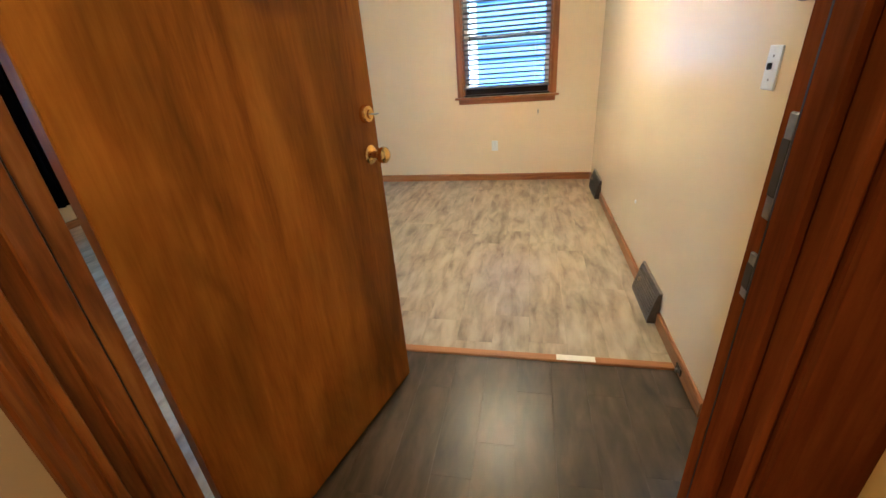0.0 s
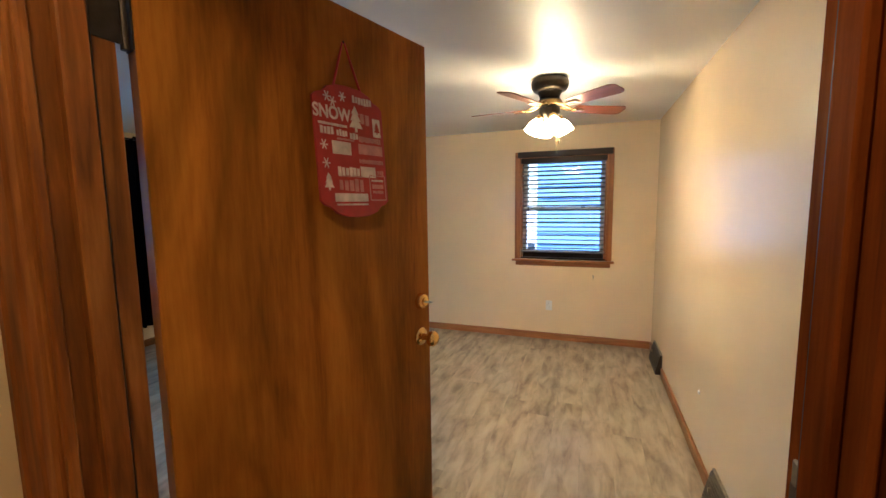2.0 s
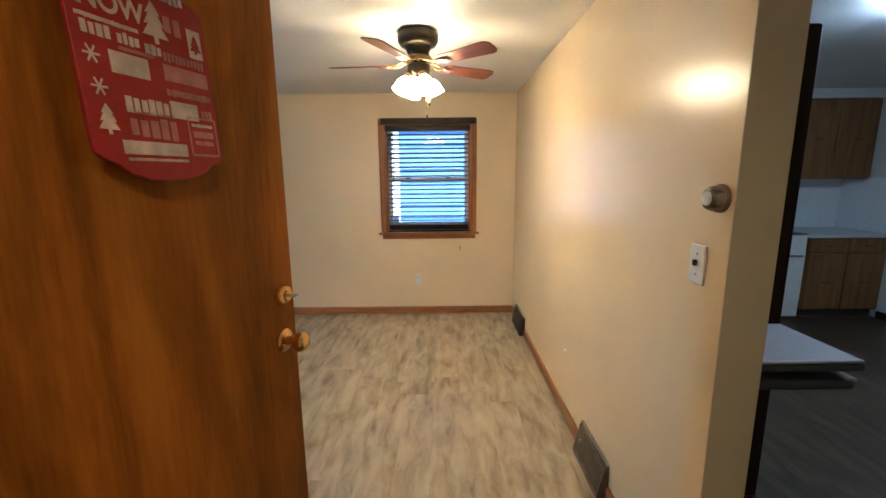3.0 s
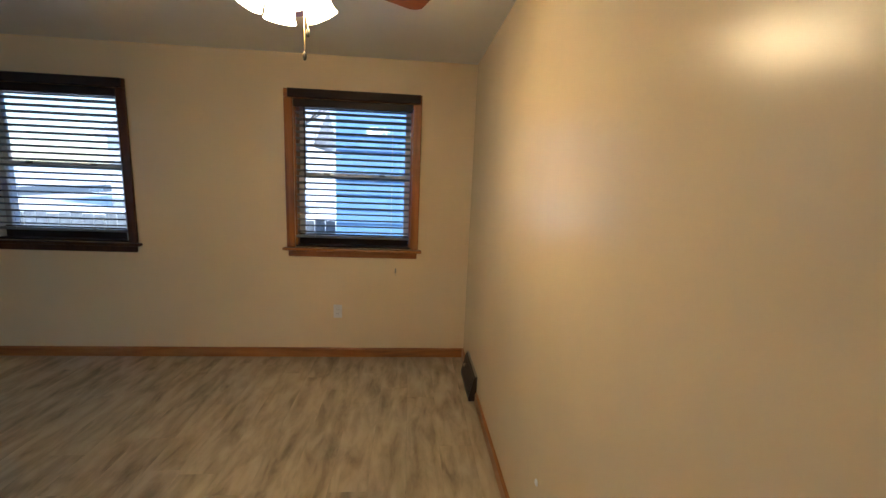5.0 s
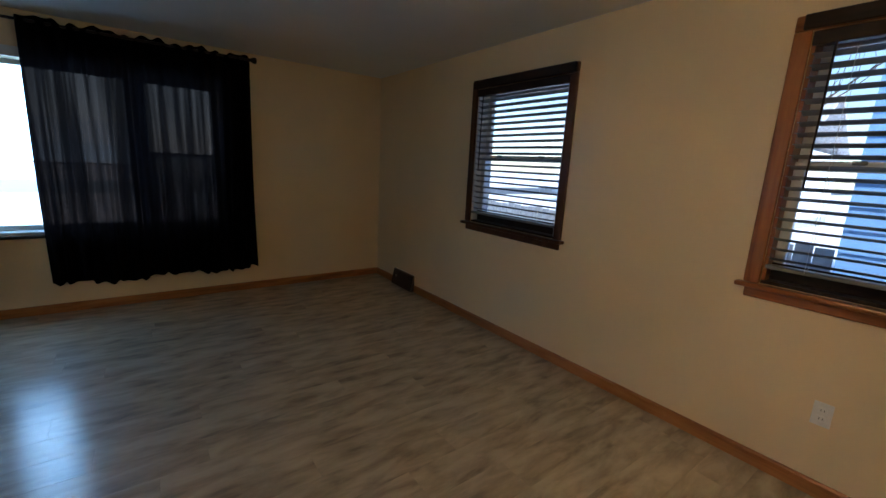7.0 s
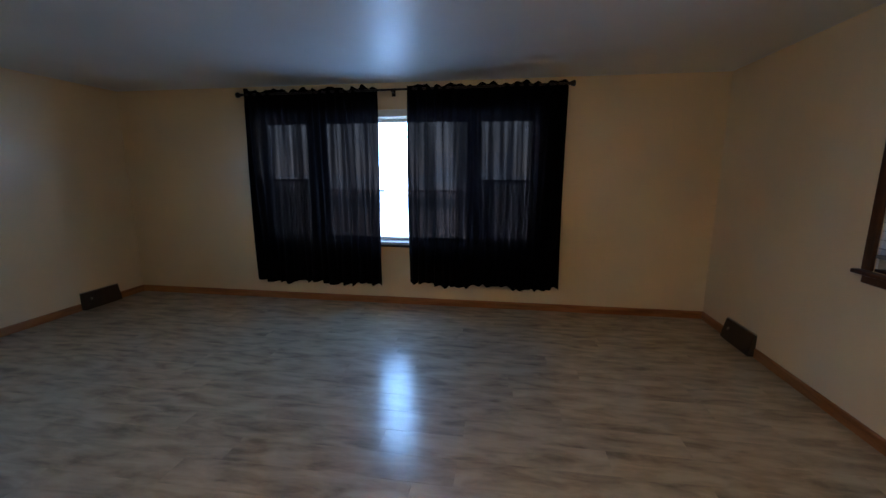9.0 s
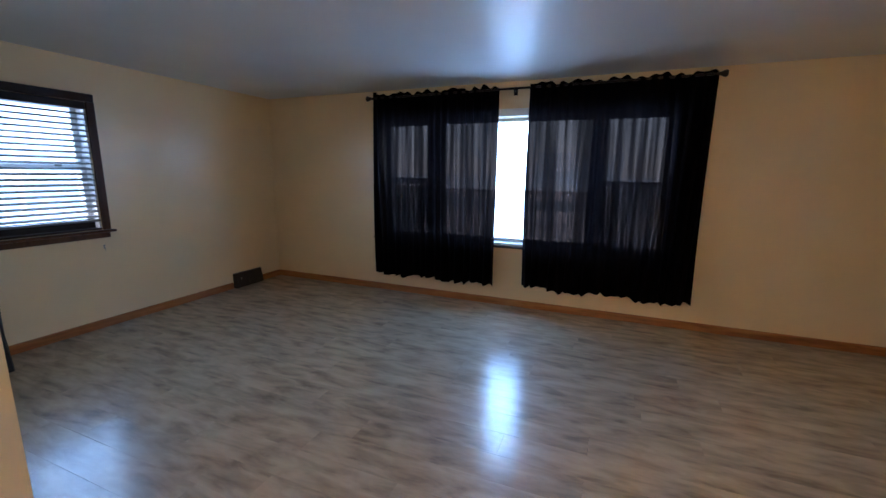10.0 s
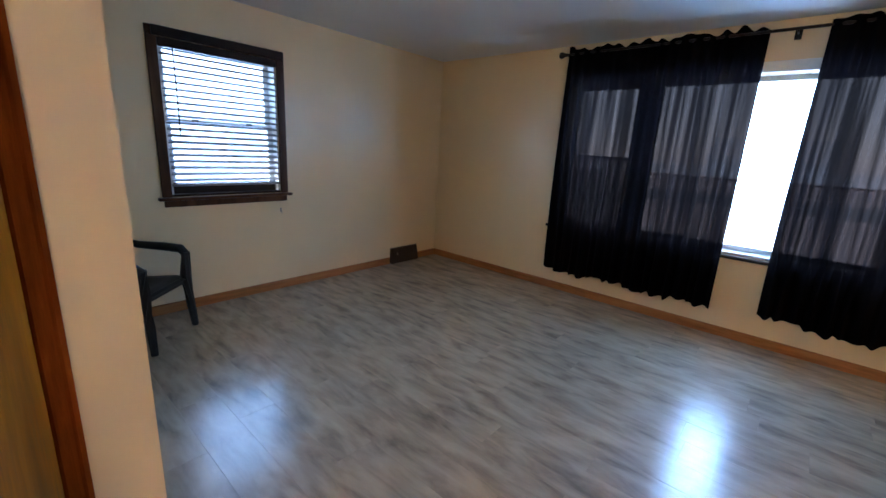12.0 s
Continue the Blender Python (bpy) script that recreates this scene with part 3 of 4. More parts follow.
# ---- entrance door ----
DOOR_TOP = 2.147
HINGE_AT = pose(-1.493, 0.4535, 0, 0, 0, -15.4)
door = thing("door_1", "open flush wooden entrance door with brass knob and deadbolt", "door", HINGE_AT, kind="structure")
LW, LT = 0.915, 0.044
# the leaf runs along local +y, its outer face is at local x = LT
part("leaf", box(0, LT, 0.006, LW, 0.014, DOOR_TOP, 0.003), DOORWOOD, door, "orange-brown veneered door leaf")
KZ, DZ, KY = 1.072, 1.210, LW - 0.057


def turned(profile, z, side, name, mat, parent, label=""):
    m = Matrix.Translation((LT if side > 0 else 0, KY, z)) @ pose(0, 0, 0, 0, 90 * side, 0)
    return part(name, lathe(profile, 28, m), mat, parent, label, True)


for side in (1, -1):
    turned([(0.034, 0.0), (0.034, 0.004), (0.028, 0.009), (0.014, 0.012), (0.011, 0.028), (0.013, 0.036), (0.024, 0.042), (0.029, 0.052), (0.028, 0.064), (0.019, 0.073), (0.006, 0.075)], KZ, side, "knob", BRASS, door, "polished brass knob")
cyl = turned([(0.030, 0.0), (0.030, 0.010), (0.026, 0.018), (0.016, 0.021), (0.015, 0.027)], DZ, 1, "deadbolt", BRASS, door, "brass deadbolt cylinder")
part("key", box(LT + 0.026, LT + 0.052, KY - 0.010, KY + 0.010, DZ - 0.0015, DZ + 0.0015, 0.0006), STEEL, cyl, "steel key left in the lock")
turn_rose = turned([(0.028, 0.0), (0.028, 0.006), (0.020, 0.012), (0.008, 0.016)], DZ, -1, "thumbturn_rose", BRASS, door)
part("thumbturn", box(-0.040, -0.014, KY - 0.016, KY + 0.016, DZ - 0.005, DZ + 0.005, 0.004), BRASS, turn_rose)
for z in (KZ, DZ):
    plate = part("latch_plate", box(LT / 2 - 0.013, LT / 2 + 0.013, LW - 0.001, LW + 0.0025, z - 0.029, z + 0.029, 0.002), BRASS, door)
    ring = Matrix.Translation((LT / 2, LW + 0.0022, z)) @ pose(0, 0, 0, -90)
    part("bolt_hole", lathe([(0.0105, 0.0), (0.0105, 0.0012), (0.004, 0.0012)], 18, ring), HINGE, plate)
    part("bolt", lathe([(0.0085, 0.0), (0.0085, 0.0022), (0.0065, 0.0038)], 18, ring), FANBRASS, plate, "dull brass bolt end")
    for s in (-1, 1):
        part("screw", lathe([(0.0032, 0.0), (0.0026, 0.0012)], 10, Matrix.Translation((LT / 2, LW + 0.0022, z + s * 0.021)) @ pose(0, 0, 0, -90)), HINGE, plate)
for z in (0.24, 1.925):
    bm = tube([(0.040, -0.010, z - 0.055), (0.040, -0.010, z + 0.055)], 0.0075, 12)
    box(0.006, LT - 0.002, 0.0025, 0.0055, z - 0.05, z + 0.05, 0, bm)
    part("hinge", bm, HINGE, door, "dark metal butt hinge")

fr = thing("door_frame", "stained wooden door frame with moulded casing", "door frame", kind="structure")
ZD = 2.155
part("jamb", box(XJL - 0.019, XJL, YH - 0.010, YE + 0.003, 0, ZD, 0.002), CASEWOOD, fr)
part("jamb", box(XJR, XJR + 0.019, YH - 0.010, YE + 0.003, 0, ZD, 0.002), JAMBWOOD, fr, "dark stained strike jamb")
part("head_jamb", box(XJL - 0.019, XJR + 0.019, YH - 0.010, YE + 0.003, ZD + 0.001, ZD + 0.0145, 0.002), CASEWOOD, fr)
part("stop", box(XJL + 0.0005, XJL + 0.020, YH + 0.045, YE - 0.05, 0.002, ZD - 0.012, 0.003), CASEWOOD, fr)
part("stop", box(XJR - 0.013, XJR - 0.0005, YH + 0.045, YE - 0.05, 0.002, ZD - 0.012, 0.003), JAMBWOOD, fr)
part("stop", box(XJL + 0.0005, XJR - 0.0005, YH + 0.045, YE - 0.05, ZD - 0.0115, ZD - 0.0005, 0.003), CASEWOOD, fr)


def casing(x, side, face, out, mat, wd):
    """Moulded casing strip: a thick outer bead, a flat and a thin inner edge."""
    prof = [(0, 0), (0, 0.010), (wd * 0.25, 0.012), (wd * 0.35, 0.016), (wd * 0.75, 0.018), (wd * 0.85, 0.022), (wd, 0.022), (wd, 0)]
    b = bmesh.new()
    ends = [[b.verts.new((x + side * p, face + out * d, z)) for p, d in prof] for z in (0.003, ZD + 0.01)]
    for i in range(len(prof)):
        j = (i + 1) % len(prof)
        b.faces.new((ends[0][i], ends[0][j], ends[1][j], ends[1][i]))
    b.faces.new(ends[0])
    b.faces.new(ends[1][::-1])
    return part("casing_side", b, mat, fr)


for z in (0.24, 1.925):
    part("hinge_leaf", box(XJL + 0.0003, XJL + 0.003, YE - 0.050, YE + 0.012, z - 0.05, z + 0.05, 0.001), HINGE, fr, "dark metal hinge leaf")
casing(XJL - 0.002, -1, YH - 0.007, -1, CASEWOOD, 0.075)
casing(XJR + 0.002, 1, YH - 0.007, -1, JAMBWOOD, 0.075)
# Room-side hinge casing: the darker wood puts its shade into the colour.
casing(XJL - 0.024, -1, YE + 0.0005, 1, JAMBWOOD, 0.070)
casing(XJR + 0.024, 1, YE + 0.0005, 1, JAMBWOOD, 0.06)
part("casing_head", box(XJL - 0.078, XJR + 0.078, YH - 0.028, YH - 0.007, ZD + 0.0105, ZD + 0.07, 0.004), CASEWOOD, fr)
part("casing_head", box(XJL - 0.094, XJR + 0.085, YE + 0.0005, YE + 0.022, ZD + 0.0105, ZD + 0.07, 0.004), CASEWOOD, fr)
for z, hgt in ((KZ + 0.035, 0.06), (DZ + 0.028, 0.115)):
    bm = box(XJR - 0.0035, XJR + 0.002, YE - 0.032, YE - 0.016, z - hgt / 2, z + hgt / 2, 0.0015)
    plate = part("strike_plate", bm, STEEL, fr, "worn steel strike plate")
    part("strike_hole", box(XJR - 0.0042, XJR - 0.0036, YE - 0.031, YE - 0.017, z - hgt * 0.27, z + hgt * 0.27), GAPMAT, plate)
# First strip of each pair is added black, drawing the groove's shade line.
for x0, x1 in ((XJL + 0.0005, XJL + 0.010), (XJR - 0.010, XJR - 0.0005)):
    part("groove_shade_strip", box(x0, x1, YE - 0.049, YE - 0.042, 0.01, ZD - 0.013, 0.002), BLACKPL, fr, "black strip standing in for the shade of a frame groove")
    part("outer_bead", box(x0, x1 + (0.006 if x0 < -1 else 0), YH - 0.006, YH + 0.012, 0.004, ZD - 0.003, 0.004), CASEWOOD if x0 < -1 else JAMBWOOD, fr)
HB = "stained wooden baseboard along a yellow hall wall"
baseboard(HB, "x", XC + 0.144, -1.403, YB, 1, 0.09)
baseboard(HB, "x", -0.497, 0.30, YB, 1, 0.09)
baseboard(HB, "y", YB, YH - 0.03, XC + 0.13, 1, 0.09)
hd = thing("door_2", "closed stained wooden hall door in a wooden casing", "door", pose(-0.95, YB, 0), kind="structure")
part("leaf", box(-0.38, 0.38, 0.001, 0.012, 0.006, 2.03, 0.002), DOORWOOD, hd)
for s in (-1, 1):
    part("casing_side", box(s * 0.382, s * 0.452, 0.0005, 0.022, 0.003, 2.10, 0.004), CASEWOOD, hd)
part("casing_head", box(-0.38, 0.38, 0.0005, 0.022, 2.034, 2.10, 0.004), CASEWOOD, hd)
part("knob", lathe([(0.03, 0.0), (0.03, 0.004), (0.012, 0.01), (0.012, 0.03), (0.027, 0.045), (0.027, 0.06), (0.01, 0.07)], 20, Matrix.Translation((0.32, 0.012, 1.0)) @ pose(0, 0, 0, -90)), BRASS, hd, "polished brass knob", True)
tagged(part("threshold", box(XJL + 0.001, XJR - 0.001, YH - 0.02, YE, -0.006, 0.012, 0.005), JAMBWOOD), "dark worn wooden threshold", "threshold", kind="structure")


# ---- ceiling fan ----
def ceiling_fan(m):
    t = thing("ceiling_fan", "dark bronze hugger ceiling fan with cherry blades and lit shades", "ceiling fan", m)
    part("housing", lathe([(0.085, 0.0), (0.114, -0.004), (0.124, -0.022), (0.122, -0.055), (0.108, -0.078), (0.088, -0.088)], 32), FANMETAL, t, "dark bronze motor housing", True)
    part("motor_collar", lathe([(0.084, -0.0885), (0.076, -0.098), (0.066, -0.118), (0.066, -0.132), (0.074, -0.140)], 28), FANMETAL, t, "", True)
    part("flywheel", lathe([(0.074, -0.1405), (0.082, -0.148), (0.082, -0.172), (0.066, -0.180)], 28), FANBRASS, t, "", True)
    part("switch_housing", lathe([(0.052, -0.1805), (0.068, -0.19), (0.070, -0.225), (0.055, -0.250), (0.034, -0.262), (0.012, -0.268)], 28), FANMETAL, t, "", True)
    L0, L1, ZB = 0.175, 0.55, -0.192
    for k in range(5):
        a = BLADE_TURN + k * 72
        r = pose(0, 0, 0, 0, 0, a)
        bm = bmesh.new()
        for s in (-1, 1):
            tube([(0.07, s * 0.010, -0.165), (0.10, s * 0.030, -0.178), (0.14, s * 0.030, -0.192), (0.185, s * 0.008, ZB - 0.006)], 0.006, 8, bm)
        box(0.165, 0.245, -0.024, 0.024, ZB - 0.0085, ZB - 0.003, 0.0015, bm)
        bm.transform(r)
        part("blade_iron", bm, FANBRASS, t, "antique brass blade bracket", True)
        edge = [(L0, 0.030), (L0 + 0.015, 0.044)]
        for i in range(7):
            u = i / 6
            edge.append((L0 + 0.03 + (L1 - L0 - 0.07) * u, 0.048 + 0.016 * u))
        edge += [(L1 - 0.015, 0.056), (L1, 0.038)]
        loop = edge + [(x, -y) for x, y in reversed(edge)]
        b = bmesh.new()
        f = b.faces.new([b.verts.new((x, y, 0.0)) for x, y in loop])
        ext = bmesh.ops.extrude_face_region(b, geom=[f])
        for v in ext["geom"]:
            if isinstance(v, bmesh.types.BMVert):
                v.co.z += 0.006
        b.transform(Matrix.Translation((0, 0, ZB)) @ pose(0, 0, 0, -12, 0, 0))
        blade = part("blade", b, BLADE, t, "reddish cherry fan blade")
        blade.matrix_local = r
    for k in range(4):
        r = pose(0, 0, 0, 0, 0, SHADE_TURN + k * 90)
        seat = r @ Matrix.Translation((0.064, 0, -0.246)) @ pose(0, 0, 0, 0, -28, 0)
        bm = tube([(0.045, 0, -0.222), (0.058, 0, -0.226), (0.063, 0, -0.246)], 0.008, 8)
        bm.transform(r)
        bm = lathe([(0.022, 0.0), (0.025, -0.012), (0.021, -0.024)], 16, seat, bm)
        part("lamp_arm", bm, FANBRASS, t, "", True)
        prof = [(0.020, -0.026), (0.032, -0.040), (0.044, -0.062), (0.048, -0.086), (0.050, -0.106), (0.056, -0.120), (0.052, -0.117), (0.044, -0.086), (0.030, -0.045), (0.018, -0.030)]
        sh = part("shade", lathe(prof, 20, seat), SHADE, t, "lit frosted glass tulip shade", True)
        part("bulb", lathe([(0.010, -0.030), (0.014, -0.045), (0.022, -0.062), (0.024, -0.075), (0.018, -0.090), (0.004, -0.096)], 16, seat), BULB, sh, "glowing bulb", True)
    for x, y, l in ((0.045, 0.060, 0.225), (0.062, 0.040, 0.155)):
        pc = part("pull_chain", tube([(x, y, -0.25), (x, y, -0.25 - l)], 0.0014, 6), FANBRASS, t)
        part("pull_knob", lathe([(0.002, 0.012), (0.006, 0.006), (0.007, -0.004), (0.005, -0.014), (0.001, -0.017)], 10, Matrix.Translation((x, y, -0.25 - l))), FANMETAL, pc, "", True)
    return t


BLADE_TURN, SHADE_TURN = -41, 25
ceiling_fan(pose(-0.900, 2.785, ZC - 0.001))


# ---- round ceiling lamps out of the walk's way ----
def dome_lamp(name, m, mat, label, r):
    t = thing(name, label, "ceiling light", m)
    part("base_ring", lathe([(r * 1.05, 0.0), (r * 1.08, -0.008), (r * 1.05, -0.022), (r * 0.98, -0.026)], 32), STEEL, t, "", True)
    part("shade", lathe([(r * 0.97, -0.0265), (r * 0.93, -0.055), (r * 0.75, -0.085), (r * 0.4, -0.105), (0.01, -0.11)], 32), mat, t, "lit white glass dome", True)


dome_lamp("hall_light", pose(-0.85, -0.14, ZC - 0.001), HALLGLOW, "warm lit dome light on the hall ceiling", 0.14)
dome_lamp("kitchen_light", pose(1.70, 2.27, ZC - 0.001), KITGLOW, "cool lit dome light on the kitchen ceiling", 0.165)


# ---- boards ----
def boards(x0, x1, y0, y1, mat, parent, wd, ln, seed, gap=0.0002, bev=0.0004):
    """Rows of boards along y with staggered ends, each a bevelled piece."""
    rng = random.Random(seed)
    shared = {}
    x = x0
    while x < x1 - 0.002:
        w = min(wd, x1 - x)
        y = y0 - rng.uniform(0, ln)
        while y < y1 - 0.002:
            a, b = max(y, y0), min(y + ln, y1)
            if b - a > 0.01:
                key = (round(w, 3), round(b - a, 3))
                if key not in shared:
                    bm = box(-w / 2 + gap, w / 2 - gap, -(b - a) / 2 + gap, (b - a) / 2 - gap, -0.008, 0, bev)
                    me = bpy.data.meshes.new("plank")
                    bm.to_mesh(me)
                    bm.free()
                    me.materials.append(mat)
                    shared[key] = me
                ob = new("plank", shared[key])
                ob.location = (x + w / 2, (a + b) / 2, 0.0)
                ob.parent = parent
            y += ln
        x += wd


XD, YD = -1.60, 1.515
boards(XW, XD, YS, YN, LAM, floor, 0.19, 1.22, 3)
boards(XD, XP, YD + 0.02, YN, LAM, floor, 0.19, 1.22, 5)
boards(XD, XP, YE, YD - 0.02, DARKLAM, floor, 0.15, 0.92, 7, 0.0002, 0.0003)
boards(XP, PT, YE, YP, DARKLAM, floor, 0.15, 0.92, 8, 0.0003, 0.0005)
boards(PT, XK, YE, YK, DARKLAM, floor, 0.15, 0.92, 9, 0.0003, 0.0005)
strip = tagged(part("transition_strip", box(XD - 0.02, XP - 0.015, YD - 0.024, YD + 0.024, -0.006, 0.009, 0.005), BASEX), "orange-brown wooden transition strip between two floors", "floor trim", kind="structure")


# ---- hanging sign on the door ----
def ink_bar(bm, x, z, w, h):
    box(x - w / 2, x + w / 2, -0.0105, -0.0092, z - h / 2, z + h / 2, 0, bm)


sign = thing("hanging_sign", "red wooden plaque with pale winter print on a red ribbon", "sign",
             HINGE_AT @ Matrix.Translation((LT + 0.018, 0.526, 1.728)) @ pose(0, 0, 0, 0, 0, 90) @ pose(0, 0, 0, -4))
SW, SH = 0.142, 0.178
half = [(0.0, SH), (0.045, SH - 0.002), (0.085, SH - 0.012), (0.105, SH - 0.028), (0.128, SH - 0.034), (SW, SH - 0.045), (SW, -SH + 0.045), (0.128, -SH + 0.034), (0.105, -SH + 0.028), (0.085, -SH + 0.012), (0.045, -SH + 0.002), (0.0, -SH)]
outline = half + [(-x, z) for x, z in reversed(half[1:-1])]
part("board", prism(outline, -0.009, None, None, 0.001), SIGNRED, sign, "red painted board with cut corners")
for s in (-1, 1):
    part("ribbon", tube([(s * 0.058, -0.004, SH - 0.012), (s * 0.03, -0.003, SH + 0.055), (s * 0.004, -0.002, SH + 0.118)], 0.0035, 6), RIBBON, sign, "thin red ribbon")
part("nail", lathe([(0.005, 0), (0.005, 0.003), (0.002, 0.006)], 10, Matrix.Translation((0, 0.0, SH + 0.120)) @ pose(0, 0, 0, 90)), HINGE, sign)
rs = random.Random(12)


def print_rows(label, mat, rows):
    """Words of the print, too small to read, as close upright bars: middle, width, height of each."""
    bm = bmesh.new()
    for x, z, w, h in rows:
        n = max(2, int(w / (h * 0.55)))
        for i in range(n):
            ink_bar(bm, x - w / 2 + (i + 0.5) * w / n, z + rs.uniform(-0.06, 0.06) * h, w / n * rs.uniform(0.62, 0.82), h * rs.uniform(0.75, 1.05))
    tagged(part("small_print", bm, mat, sign, label), kind="stuff")


print_rows("pale rows of small print", SIGNINK, ((-0.100, 0.050, 0.052, 0.020), (-0.043, 0.048, 0.044, 0.018), (0.006, 0.045, 0.036, 0.017), (-0.075, 0.067, 0.11, 0.007), (0.052, 0.146, 0.085, 0.020), (-0.026, -0.055, 0.092, 0.026), (-0.02, -0.143, 0.13, 0.005), (0.095, -0.075, 0.055, 0.006)))
print_rows("pink rows of faint script", SIGNPINK, ((0.058, 0.095, 0.045, 0.034), (0.075, 0.040, 0.100, 0.016), (0.075, -0.022, 0.110, 0.012), (-0.020, -0.090, 0.105, 0.034), (-0.02, -0.066, 0.09, 0.005), (0.112, -0.052, 0.03, 0.014), (0.095, -0.108, 0.05, 0.009), (-0.03, 0.032, 0.07, 0.006)))
for x, z, w, h, mat in ((-0.048, 0.008, 0.074, 0.034, SIGNINK), (0.075, 0.012, 0.108, 0.028, SIGNPINK), (0.056, -0.052, 0.066, 0.030, SIGNINK), (-0.022, -0.124, 0.136, 0.022, SIGNINK), (0.095, -0.092, 0.052, 0.012, SIGNPINK), (0.110, 0.078, 0.034, 0.052, SIGNINK)):
    pb = bmesh.new()
    ink_bar(pb, x, z, w, h)
    part("printed_panel", pb, mat, sign)
x, z, w, h = 0.095, -0.096, 0.072, 0.070
fb = bmesh.new()
for sx in (-1, 1):
    box(x + sx * w / 2 - 0.002, x + sx * w / 2 + 0.002, -0.0105, -0.0092, z - h / 2, z + h / 2, 0, fb)
    box(x - w / 2 + 0.0021, x + w / 2 - 0.0021, -0.0105, -0.0092, z + sx * h / 2 - 0.002, z + sx * h / 2 + 0.002, 0, fb)
part("printed_frame", fb, SIGNPINK, sign)
for x, z, k, mat, out in ((0.018, 0.094, 1.15, SIGNINK, 0.0092), (-0.108, -0.082, 0.75, SIGNINK, 0.0092), (0.110, 0.078, 0.55, SIGNRED, 0.0106)):
    tri = []
    for zz, ww in ((0.030, 0.0), (0.010, 0.014), (0.012, 0.008), (-0.006, 0.019), (-0.004, 0.011), (-0.022, 0.024), (-0.022, 0.004), (-0.032, 0.004)):
        tri.append((ww * k, zz * k))
    loop = tri + [(-a, c) for a, c in reversed(tri[1:])]
    part("printed_tree", prism([(x + a, z + c) for a, c in loop], -0.0012, Matrix.Translation((0, -out, 0))), mat, sign)
for x, z in ((-0.030, 0.146), (-0.090, 0.138), (-0.112, -0.035), (-0.115, 0.012), (-0.070, 0.128)):
    fl = bmesh.new()
    for a in (0, 60, 120):
        b = box(-0.014, 0.014, -0.0105, -0.0092, -0.0016, 0.0016)
        merge(fl, b, Matrix.Translation((x, 0, z)) @ pose(0, 0, 0, 0, a, 0))
    part("printed_snowflake", fl, SIGNINK, sign)


def lettering(text, size, parent, m, mat):
    cu = bpy.data.curves.new("lettering", "FONT")
    cu.body, cu.size, cu.align_x, cu.align_y, cu.extrude = text, size, "CENTER", "CENTER", 0.0006
    cu.offset = 0.0012
    tmp = bpy.data.objects.new("tmp", cu)
    me = bpy.data.meshes.new_from_object(tmp)
    bpy.data.objects.remove(tmp)
    bpy.data.curves.remove(cu)
    me.materials.append(mat)
    ob = new("lettering", me)
    ob.parent = parent
    ob.matrix_local = m
    return ob


lettering("SNOW", 0.046, sign, pose(-0.074, -0.0100, 0.096, 90, 0, 0), SIGNINK)
sign.scale = (0.93, 1.0, 1.07)


# ---- floor registers, wall fittings ----
def register(m, w, label, face):
    """Baseboard diffuser: sloping louvred face, closed ends, rolled top; origin on the wall at floor level, room side +y."""
    t = thing("floor_register", label, "heating register", m, "baseboard registers")
    h, d = 0.185, 0.055
    prof = [(0.001, 0.004), (d, 0.004), (d, 0.030), (0.022, h - 0.010), (0.012, h), (0.001, h)]
    b = bmesh.new()
    ends = [[b.verts.new((x, y, z)) for y, z in prof] for x in (-w / 2, w / 2)]
    for i in range(len(prof)):
        j = (i + 1) % len(prof)
        b.faces.new((ends[0][i], ends[0][j], ends[1][j], ends[1][i]))
    b.faces.new(ends[0])
    b.faces.new(ends[1][::-1])
    bmesh.ops.bevel(b, geom=b.edges[:], offset=0.002, segments=1, affect="EDGES")
    part("shell", b, face, t)
    part("flange", box(-w / 2 - 0.004, w / 2 + 0.004, 0.001, 0.016, h + 0.0005, h + 0.006, 0.002), REGFACE, t, "beige worn top flange")
    slope = math.degrees(math.atan2(h - 0.04, d - 0.022))
    for i in range(7):
        u = (i + 1) / 8
        y, z = d + (0.022 - d) * u, 0.030 + (h - 0.04) * u
        lv = box(-w / 2 + 0.02, w / 2 - 0.02, -0.001, 0.006, -0.003, 0.003, 0.001)
        lv.transform(Matrix.Translation((0, y, z)) @ pose(0, 0, 0, 20))
        part("louvre", lv, face, t)
    part("lever", box(w * 0.28, w * 0.28 + 0.012, 0.030, 0.050, 0.10, 0.125, 0.002), REGFACE, t)


register(pose(XP - 0.0005, 2.025, 0, 0, 0, 90), 0.36, "grey-brown metal register set into the wooden baseboard", plain("taupe_register_enamel", (0.13, 0.105, 0.08), 0.42, 0.3, 0.25))
register(pose(XP - 0.0005, 4.08, 0, 0, 0, 90), 0.42, "dark brown metal register in the corner baseboard", REGISTER)
register(pose(-4.695, YN - 0.0005, 0, 0, 0, 180), 0.43, "dark brown metal register in the corner baseboard", REGISTER)
register(pose(-4.822, YS + 0.0005, 0, 0, 0, 0), 0.43, "dark brown metal register in the corner baseboard", REGISTER)

th = thing("thermostat", "round silver dial thermostat on the partition wall", "thermostat", pose(XP - 0.0005, 1.277, 1.472, 0, -90, 0))
part("base", lathe([(0.040, 0), (0.040, 0.010), (0.037, 0.014)], 32), plain("tan_base", (0.22, 0.17, 0.11), 0.35, 0.6), th, "bronze back ring", True)
part("dial", lathe([(0.036, 0.0145), (0.034, 0.030), (0.029, 0.038), (0.022, 0.040)], 32), SILVER, th, "", True)
part("cap", lathe([(0.020, 0.0405), (0.018, 0.045), (0.004, 0.047)], 28), WHITEPL, th, "", True)

